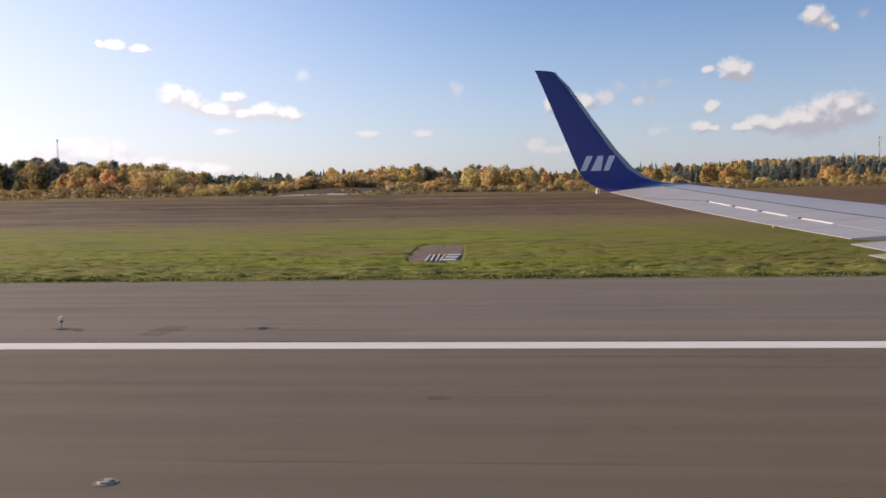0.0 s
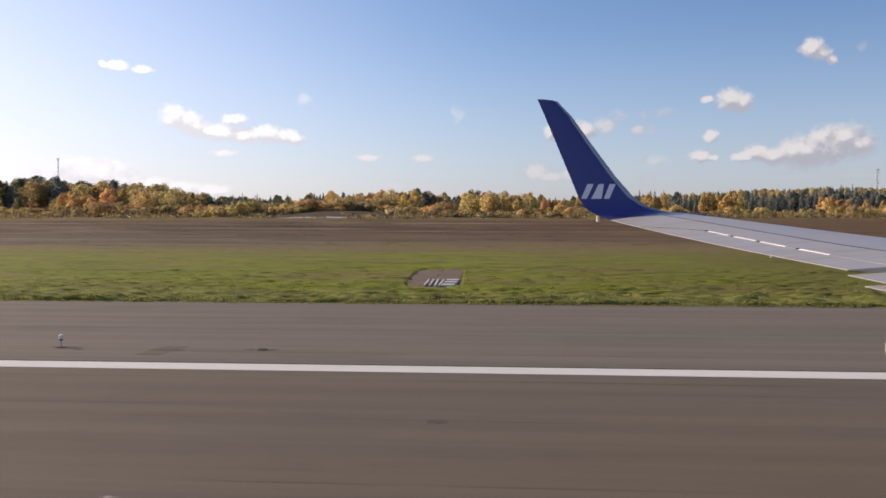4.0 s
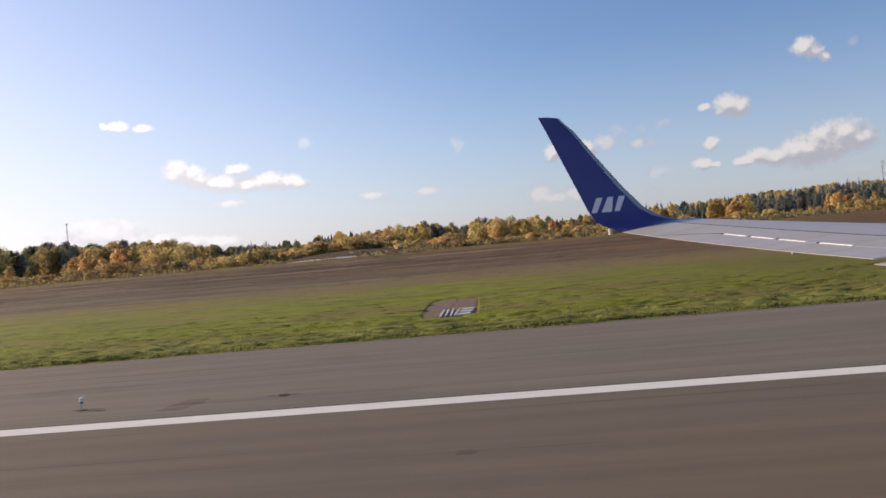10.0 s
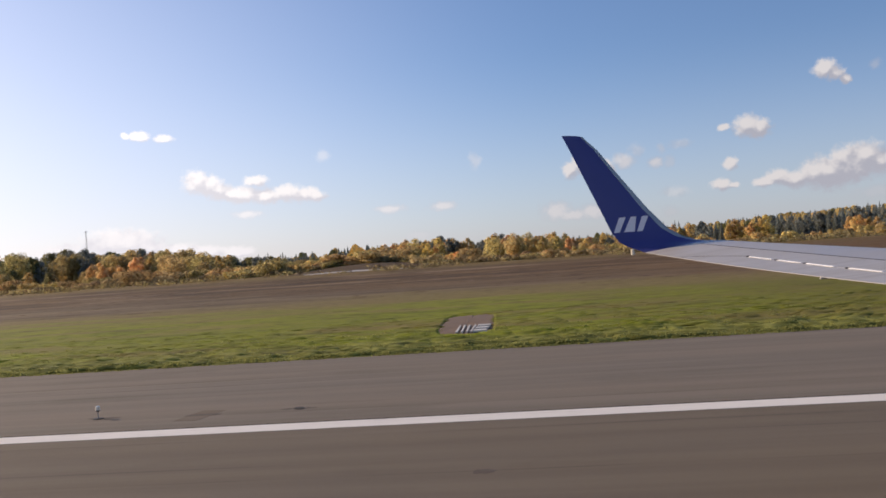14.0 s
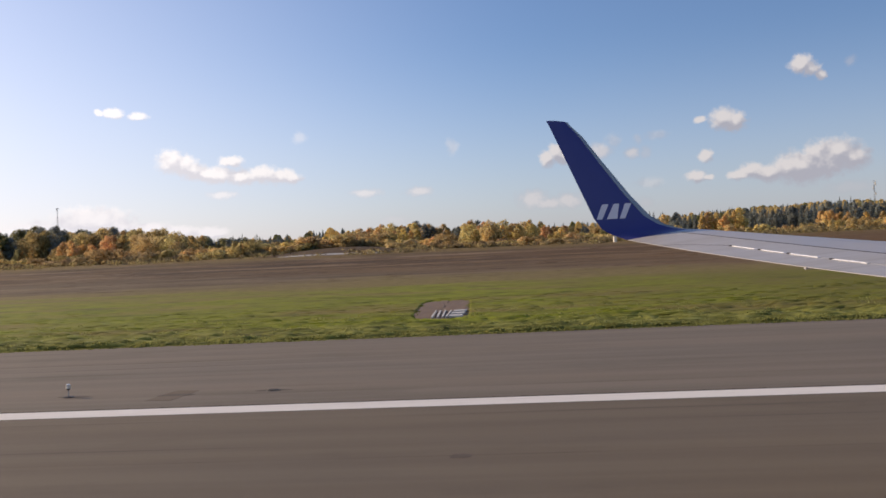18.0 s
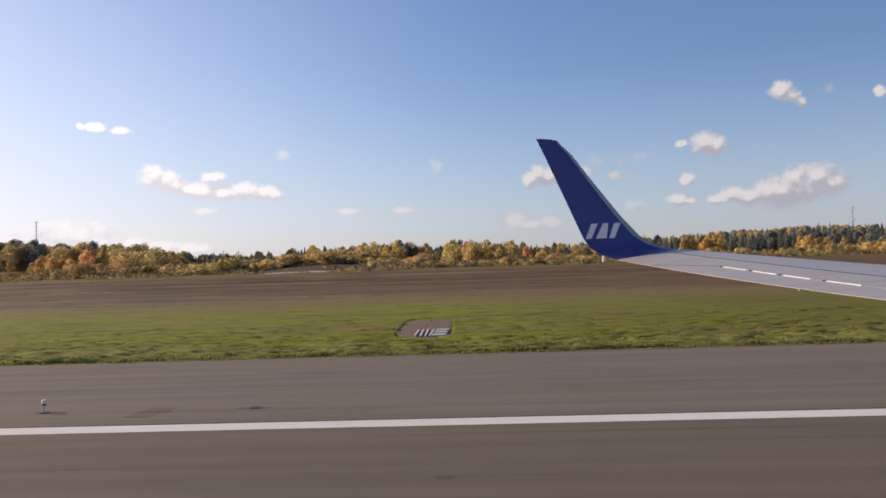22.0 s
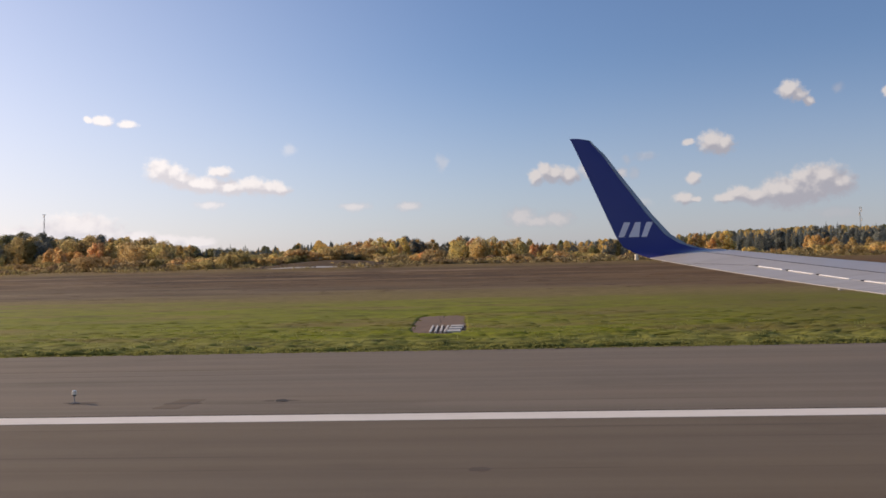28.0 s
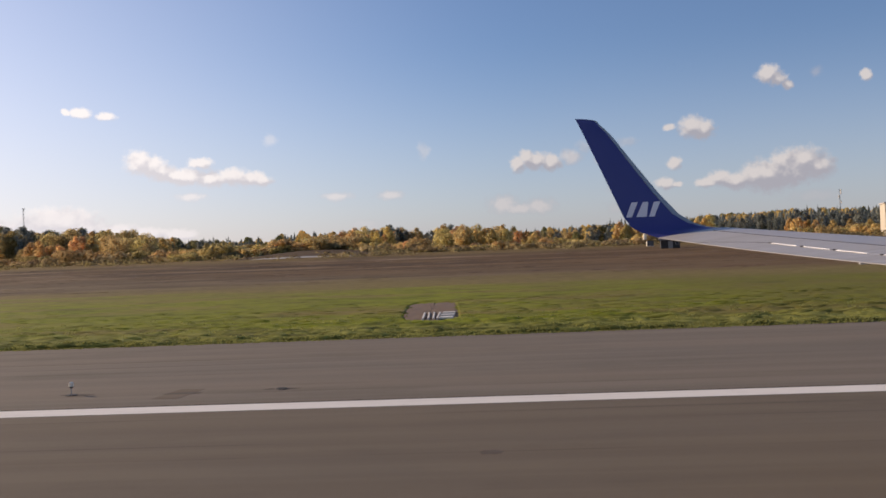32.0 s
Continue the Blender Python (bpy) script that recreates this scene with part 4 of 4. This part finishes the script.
EDGE = [
    (-38, -19, 262, 312, 72, 1.05, "gold_bush gold_bush dry_bush dry_bush green_bush"),
    (-21, -4, 268, 320, 84, 1.05, "gold_bush gold_bush dry_bush green_bush gold_bush"),
    (-5, 13, 255, 305, 62, 0.95, "dry_bush gold_bush dry_bush dry_bush"),
    (12, 30, 262, 312, 70, 0.95, "gold_bush dry_bush dry_bush gold_bush"),
]


def on_mound(x, y):
    return ((x + 54) / 21) ** 2 + ((y - 262) / 24) ** 2 < 1


def skyline(angle):
    for (a0, e0), (a1, e1) in zip(SKYLINE, SKYLINE[1:]):
        if a0 <= angle <= a1:
            return e0 + (e1 - e0) * (angle - a0) / (a1 - a0)
    return 1.8


def grow(rows, seed):
    rng = random.Random(seed)
    for a0, a1, d0, d1, count, factor, kinds in rows:
        for i in range(count):
            angle = a0 + (a1 - a0) * (i + rng.random()) / count
            d = d0 + (d1 - d0) * rng.random()
            x = d * math.tan(radians(angle))
            kind = rng.choice(kinds.split())
            if on_mound(x, d):
                continue
            scale = factor
            if kind in HEIGHT:
                top = 3.6 + math.hypot(x, d) * math.tan(radians(skyline(angle)))
                scale = max(0.45, factor * (top - ground_height(x, d)) / HEIGHT[kind])
            plant(kind, x, d, scale * rng.uniform(0.80, 1.04), rng)


grow(WOOD, 3)
grow(EDGE, 4)


# ---- far woods: beyond counting ----
def far_woods():
    rng = random.Random(8)
    verts, faces, slots = [], [], []
    for _ in range(5200):
        a = radians(rng.uniform(-40, 33))
        d = rng.choice((rng.uniform(560, 760), rng.uniform(760, 1000), rng.uniform(1000, 1500)))
        x, y = d * math.tan(a), d
        z = ground_height(x, y)
        h = rng.uniform(9, 15) * (1.0 if d < 1000 else 1.25)
        sharp = rng.random() < 0.72
        r = h * (0.17 if sharp else 0.30) * rng.uniform(0.8, 1.2)
        q0 = rng.uniform(0, 6)
        slot = 0 if sharp else rng.choice((1, 1, 2, 3))
        tiers = ((0.02, 0.95), (0.16, 1.0), (0.40, 0.80), (0.66, 0.52), (0.86, 0.24)) if sharp else ((0.05, 0.5), (0.25, 0.95), (0.5, 1.05), (0.75, 0.8), (0.93, 0.4))
        base = len(verts)
        for tz, tr in tiers:
            for s in range(6):
                q = q0 + s * 1.047 + tz * 2
                k = r * tr * rng.uniform(0.7, 1.2)
                verts.append((x + k * math.cos(q), y + k * math.sin(q), z + h * (tz + rng.uniform(-0.03, 0.03))))
        verts.append((x, y, z + h))
        top = len(verts) - 1
        for j in range(4):
            for s in range(6):
                i0, i1 = base + j * 6 + s, base + j * 6 + (s + 1) % 6
                faces.append((i0, i1, i1 + 6, i0 + 6))
                slots.append(slot)
        for s in range(6):
            faces.append((base + 24 + s, base + 24 + (s + 1) % 6, top))
            slots.append(slot)
    ob = raw("far_woods", verts, faces, [NEEDLES, LEAF_OLIVE, LEAF_GOLD, LEAF_GREEN])
    ob.data.polygons.foreach_set("material_index", slots)
    tagged(ob, "dark distant mixed woods on low hills", "woods", kind="stuff")


far_woods()


# ---- masts and buildings ----
def mast(at, height, label, arms):
    t = thing("radio_mast", label, "mast", "radio masts", at=at)
    w = 0.62
    for sx, sy in ((-1, -1), (1, -1), (0, 1)):
        part("leg", tube(bmesh.new(), (sx * w, sy * w, -0.5), (sx * w * 0.4, sy * w * 0.4, height), 0.14, 0.09, 6), STEEL, t)
    bm = bmesh.new()
    n = int(height / 2.5)
    for i in range(n):
        z0, z1 = height * i / n, height * (i + 1) / n
        k0, k1 = w * (1 - 0.6 * i / n), w * (1 - 0.6 * (i + 1) / n)
        c = ((-1, -1), (1, -1), (0, 1))
        for j in range(3):
            p, q = c[j], c[(j + 1) % 3]
            tube(bm, (p[0] * k0, p[1] * k0, z0), (q[0] * k1, q[1] * k1, z1), 0.05, 0.05, 4)
    part("bracing", bm, STEEL, t)
    part("platform", boxed(-0.8, -0.8, height - 0.4, 0.8, 0.8, height - 0.1, bevel=0.05), STEEL, t)
    for z, side, r in arms:
        part("antenna", tube(bmesh.new(), (side * 0.9, -0.9, z - r), (side * 0.9, -0.9, z + r), 0.35, 0.35, 10), LAMP_WHITE, t, "pale antenna drum")


def polar(angle, d):
    x, y = d * math.sin(radians(angle)), d * math.cos(radians(angle))
    return (x, y, ground_height(x, y))


mast(polar(-28.5, 640), 36, "slim grey steel lattice mast above the woods", ((34.8, 0.4, 0.9),))
mast(polar(21.8, 820), 29, "grey steel lattice mast with antennas on the hill", ((27, 1, 2.0), (23, -1, 1.5), (18, 1, 1.2)))


def cream_building(at, turn):
    t = thing("flat_roofed_building", "cream rendered flat-roofed building with dark windows", "building", at=at)
    t.rotation_euler.z = radians(turn)
    part("wall", boxed(-11, -7, -1.5, 11, 7, 9.6), WALL_CREAM, t, "cream rendered wall")
    part("roof", boxed(-11.3, -7.3, 9.6, 11.3, 7.3, 10.0, bevel=0.05), CONCRETE, t, "pale flat roof with parapet")
    part("roof_house", boxed(-6, -3, 10.0, 1, 3, 12.2), WALL_CREAM, t, "plain rooftop plant room")
    for row, z in enumerate((1.2, 4.2, 7.2)):
        for i in range(6):
            x = -9.2 + 3.5 * i
            w = part("window", boxed(x, -7.06, z, x + 1.5, -6.9, z + 1.6), MARK_WHITE, t, "white framed window")
            part("pane", boxed(x + 0.1, -7.09, z + 0.1, x + 0.7, -7.05, z + 1.5), WINDOW_DARK, w)
            part("pane", boxed(x + 0.8, -7.09, z + 0.1, x + 1.4, -7.05, z + 1.5), WINDOW_DARK, w)


cream_building(polar(26.05, 300), -18)


def service_cabinet(at):
    t = thing("service_cabinet", "small dark service cabinet with one pale side", "cabinet", at=at)
    part("plinth", boxed(-0.85, -0.5, -0.3, 0.85, 0.5, 0.12), CONCRETE, t)
    part("body", boxed(-0.8, -0.45, 0.12, 0.8, 0.45, 1.30, bevel=0.02), CABINET_GREY, t, "dark grey sheet-metal body")
    part("side_panel", boxed(-0.84, -0.40, 0.18, -0.803, 0.40, 1.26), LAMP_WHITE, t, "pale side panel")
    part("roof", boxed(-0.9, -0.55, 1.30, 0.9, 0.55, 1.38, bevel=0.015), ROOF_DARK, t)


service_cabinet(polar(10.4, 222))


SHED_BOARD = painted("dark_boards", (0.040, 0.036, 0.034), 0.85, spread=0.25, scale=1.5)
GREY_BOARD = painted("weathered_boards", (0.26, 0.245, 0.225), 0.85, spread=0.2, scale=1.5)


def gabled(name, label, at, turn, w, d, h, rise, wall, roof):
    """A small gabled building: board walls, two roof slopes, a door and a window."""
    t = thing(name, label, "building", at=at)
    t.rotation_euler.z = radians(turn)
    bm = bmesh.new()
    rings = []
    for x in (-w / 2, w / 2):
        rings.append([(x, -d / 2, -0.6), (x, d / 2, -0.6), (x, d / 2, h), (x, 0, h + rise), (x, -d / 2, h)])
    part("wall", loft(bm, rings), wall, t)
    for side in (-1, 1):
        rings = []
        for x in (-w / 2 - 0.3, w / 2 + 0.3):
            k = 0.35
            y1, z1 = side * (d / 2 + k), h - k * rise / (d / 2)
            rings.append([(x, 0, h + rise + 0.03), (x, y1, z1 + 0.03), (x, y1, z1 + 0.17), (x, 0, h + rise + 0.19)])
        part("roof", loft(bmesh.new(), rings), roof, t)
    part("door", boxed(-0.5, -d / 2 - 0.05, -0.1, 0.5, -d / 2 + 0.02, min(h - 0.2, 2.0), bevel=0.01), GREY_BOARD, t, "weathered board door")
    win = part("window", boxed(w * 0.25, -d / 2 - 0.05, h * 0.45, w * 0.25 + 0.8, -d / 2 + 0.02, h * 0.45 + 0.7), GREY_BOARD, t)
    part("pane", boxed(w * 0.25 + 0.08, -d / 2 - 0.07, h * 0.45 + 0.08, w * 0.25 + 0.72, -d / 2 - 0.04, h * 0.45 + 0.62), WINDOW_DARK, win)


gabled("field_shed", "low dark board shed with a flat dark roof in the field", polar(11.6, 205), -6, 4.2, 3.0, 1.8, 0.35, SHED_BOARD, ROOF_DARK)


# ---- grass on the strip ----
def lumpy(x, y):
    """Height of the rough turf over the ground: long low swells with clumps on them."""
    z = 0.10 * noise.noise((x * 0.22, y * 0.5, 1.0)) + 0.14 * noise.noise((x * 0.7, y * 0.9, 5.0)) + 0.09 * noise.noise((x * 1.9, y * 2.4, 7.0))
    if ((x + 4.3 + 0.05 * (y - 52.2)) / 1.55) ** 6 + ((y - 52.2) / 7.9) ** 6 < 1:
        return -0.04
    return 0.07 + 0.80 * max(z, -0.06) * (1.25 - 0.70 * smooth01(y, 38.5, 50))


def build_turf():
    ys, y = [], GRASS_EDGE + 0.05
    while y < 84:
        ys.append(y)
        y += 0.14 + (y - GRASS_EDGE) * 0.012
    angles = [radians(-38 + 68 * i / 460) for i in range(461)]
    verts, faces = [], []
    for j, y in enumerate(ys):
        for a in angles:
            x = y * math.tan(a)
            yy = y + (0.28 * noise.noise((x * 0.8, 0, 2.0)) + 0.12 * noise.noise((x * 3.1, 0, 6.0))) * max(0.0, 1 - j / 8)
            edge = 0.0 if j == 0 else 1.0
            verts.append((x, yy, ground_height(x, y) * edge - 0.02 * (1 - edge) + lumpy(x, y) * edge * (1 - smooth01(y, 76, 84)) + (0.01 if edge else 0)))
    k = len(angles)
    for j in range(len(ys) - 1):
        for i in range(k - 1):
            q = j * k + i
            faces.append((q, q + 1, q + k + 1, q + k))
    tagged(raw("grass_turf", verts, faces, [MEADOW], smooth=True), "rough clumpy green turf with a ragged edge", "grass", kind="structure")


build_turf()


def grass_tufts(name, count, y0, y1, power, height, mats, label, seed):
    rng = np.random.default_rng(seed)
    y = y0 + (y1 - y0) * rng.random(count) ** power
    ang = np.radians(rng.uniform(-37, 30, count))
    x = y * np.tan(ang)
    verts, faces = [], []
    per = 5
    for i in range(count):
        h = height * rng.uniform(0.45, 1.3)
        wide = 0.05 + 0.0006 * y[i]
        z = ground_height(x[i], y[i]) + lumpy(x[i], y[i]) - 0.02 if y[i] > GRASS_EDGE + 0.1 else 0.0
        h *= 0.35 + 1.3 * max(0.0, 0.5 + noise.noise((x[i] * 0.7, y[i] * 1.5, 11.0)))
        for _ in range(per):
            q = rng.uniform(0, 6.283)
            ox, oy = rng.normal(0, 0.13), rng.normal(0, 0.07)
            lean = rng.uniform(0.1, 0.8) * h
            c, s = math.cos(q), math.sin(q)
            k = len(verts)
            px, py = x[i] + ox, y[i] + oy
            verts += [(px - wide * s, py + wide * c, z - 0.02), (px + wide * s, py - wide * c, z - 0.02), (px + lean * c, py + lean * s, z + h)]
            faces.append((k, k + 1, k + 2))
    ob = raw(name, verts, faces, mats)
    ob.data.polygons.foreach_set("material_index", list(rng.integers(0, len(mats), len(faces))))
    tagged(ob, label, "grass", kind="stuff")


grass_tufts("grass_fringe", 4200, GRASS_EDGE - 0.25, GRASS_EDGE + 1.2, 1.0, 0.06, [BLADES], "ragged fringe of green and straw-coloured grass", 21)
grass_tufts("grass_blades", 2600, GRASS_EDGE + 0.8, 50.0, 1.3, 0.055, [BLADES], "green mown grass with dry blades", 22)


# ---- clumps too many to count ----
def clumps(name, count, y0, y1, power, size, mats, label, category, seed, gather, on_turf=False, upright=0.5, drawn=(1.2, 2.6)):
    """Low ragged clumps, gathered in long drifts along the field."""
    rng = random.Random(seed)
    verts, faces, slots = [], [], []
    made = 0
    while made < count:
        y = y0 + (y1 - y0) * rng.random() ** power
        x = y * math.tan(radians(rng.uniform(-37.5, 29.5)))
        if noise.noise((x * 0.05, y * 0.16, seed)) + rng.uniform(-0.6, 0.6) < gather:
            continue
        if on_turf and ((x + 4.3 + 0.05 * (y - 52.2)) / 1.55) ** 6 + ((y - 52.2) / 7.9) ** 6 < 1:
            continue
        made += 1
        z = ground_height(x, y) + (lumpy(x, y) if on_turf else 0.0) - 0.02
        r = size * rng.uniform(0.5, 1.4)
        long = rng.uniform(*drawn)
        base, n = len(verts), 7
        for k in range(n):
            q = 6.283 * k / n + rng.uniform(-0.3, 0.3)
            verts.append((x + r * long * math.cos(q) * rng.uniform(0.8, 1.15), y + r * math.sin(q), z - 0.04))
        for k in range(n):
            q = 6.283 * k / n + rng.uniform(-0.4, 0.4)
            verts.append((x + 0.6 * r * long * math.cos(q), y + 0.6 * r * math.sin(q), z + r * upright * rng.uniform(0.55, 1.15)))
        verts.append((x, y, z + r * upright * rng.uniform(0.9, 1.4)))
        slot = rng.randrange(len(mats))
        for k in range(n):
            m = (k + 1) % n
            faces += [(base + k, base + m, base + n + m, base + n + k), (base + n + k, base + n + m, base + 2 * n)]
            slots += [slot, slot]
    ob = raw(name, verts, faces, mats, smooth=True)
    ob.data.polygons.foreach_set("material_index", slots)
    tagged(ob, label, category, kind="stuff")


CLOD = leafy("dark_weeds", (0.085, 0.058, 0.036), (0.200, 0.140, 0.085), 0.15)
PALE_WEED = leafy("pale_weeds", (0.190, 0.140, 0.085), (0.330, 0.250, 0.150), 0.25)
clumps("turf_clumps", 2400, GRASS_EDGE + 0.15, 62.0, 1.9, 0.14, [MEADOW], "low uneven clumps of green grass", "grass", 41, 0.05, True, 0.30, (2.0, 6.0))
clumps("field_clods", 1500, 104.0, 250.0, 0.9, 0.22, [MEADOW, MEADOW, MEADOW, CLOD, PALE_WEED], "dark clods and dead weeds on the ploughed field", "soil", 42, 0.0, False, 0.2, (2.5, 7.0))


def heath(name, count, label, seed):
    """Low dry scrub between the field and the wood."""
    rng = random.Random(seed)
    verts, faces, slots, bends = [], [], [], []
    for _ in range(count):
        d = rng.uniform(226, 330)
        x = d * math.tan(radians(rng.uniform(-38, 30)))
        if noise.noise((x * 0.03, d * 0.05, 3.3)) + rng.uniform(-0.5, 0.5) + (d - 255) / 90 < 0 or on_mound(x, d):
            continue
        z = ground_height(x, d)
        h = rng.uniform(0.5, 1.7)
        slot = rng.choice((0, 0, 1, 2))
        for _ in range(20):
            p = Vector((x + rng.gauss(0, 0.7), d + rng.gauss(0, 0.5), z + h * rng.random() ** 0.8))
            u = Vector((rng.uniform(-1, 1), rng.uniform(-1, 1), rng.uniform(-0.3, 1.2))).normalized() * rng.uniform(0.15, 0.36)
            v = Vector((rng.uniform(-1, 1), rng.uniform(-1, 1), rng.uniform(-0.6, 0.6))).normalized() * rng.uniform(0.10, 0.26)
            k = len(verts)
            verts += [tuple(p - u), tuple(p + v), tuple(p + u), tuple(p - v)]
            faces.append((k, k + 1, k + 2, k + 3))
            slots.append(slot)
            bends += [Vector((p.x - x, p.y - d, 0.9)).normalized()] * 4
    ob = raw(name, verts, faces, [SCRUB, PALE_WEED, LEAF_OLIVE])
    ob.data.normals_split_custom_set_from_vertices(bends)
    ob.data.polygons.foreach_set("material_index", slots)
    tagged(ob, label, "scrub", kind="stuff")


heath("dry_heath", 5200, "low dry brown and olive scrub before the wood", 43)
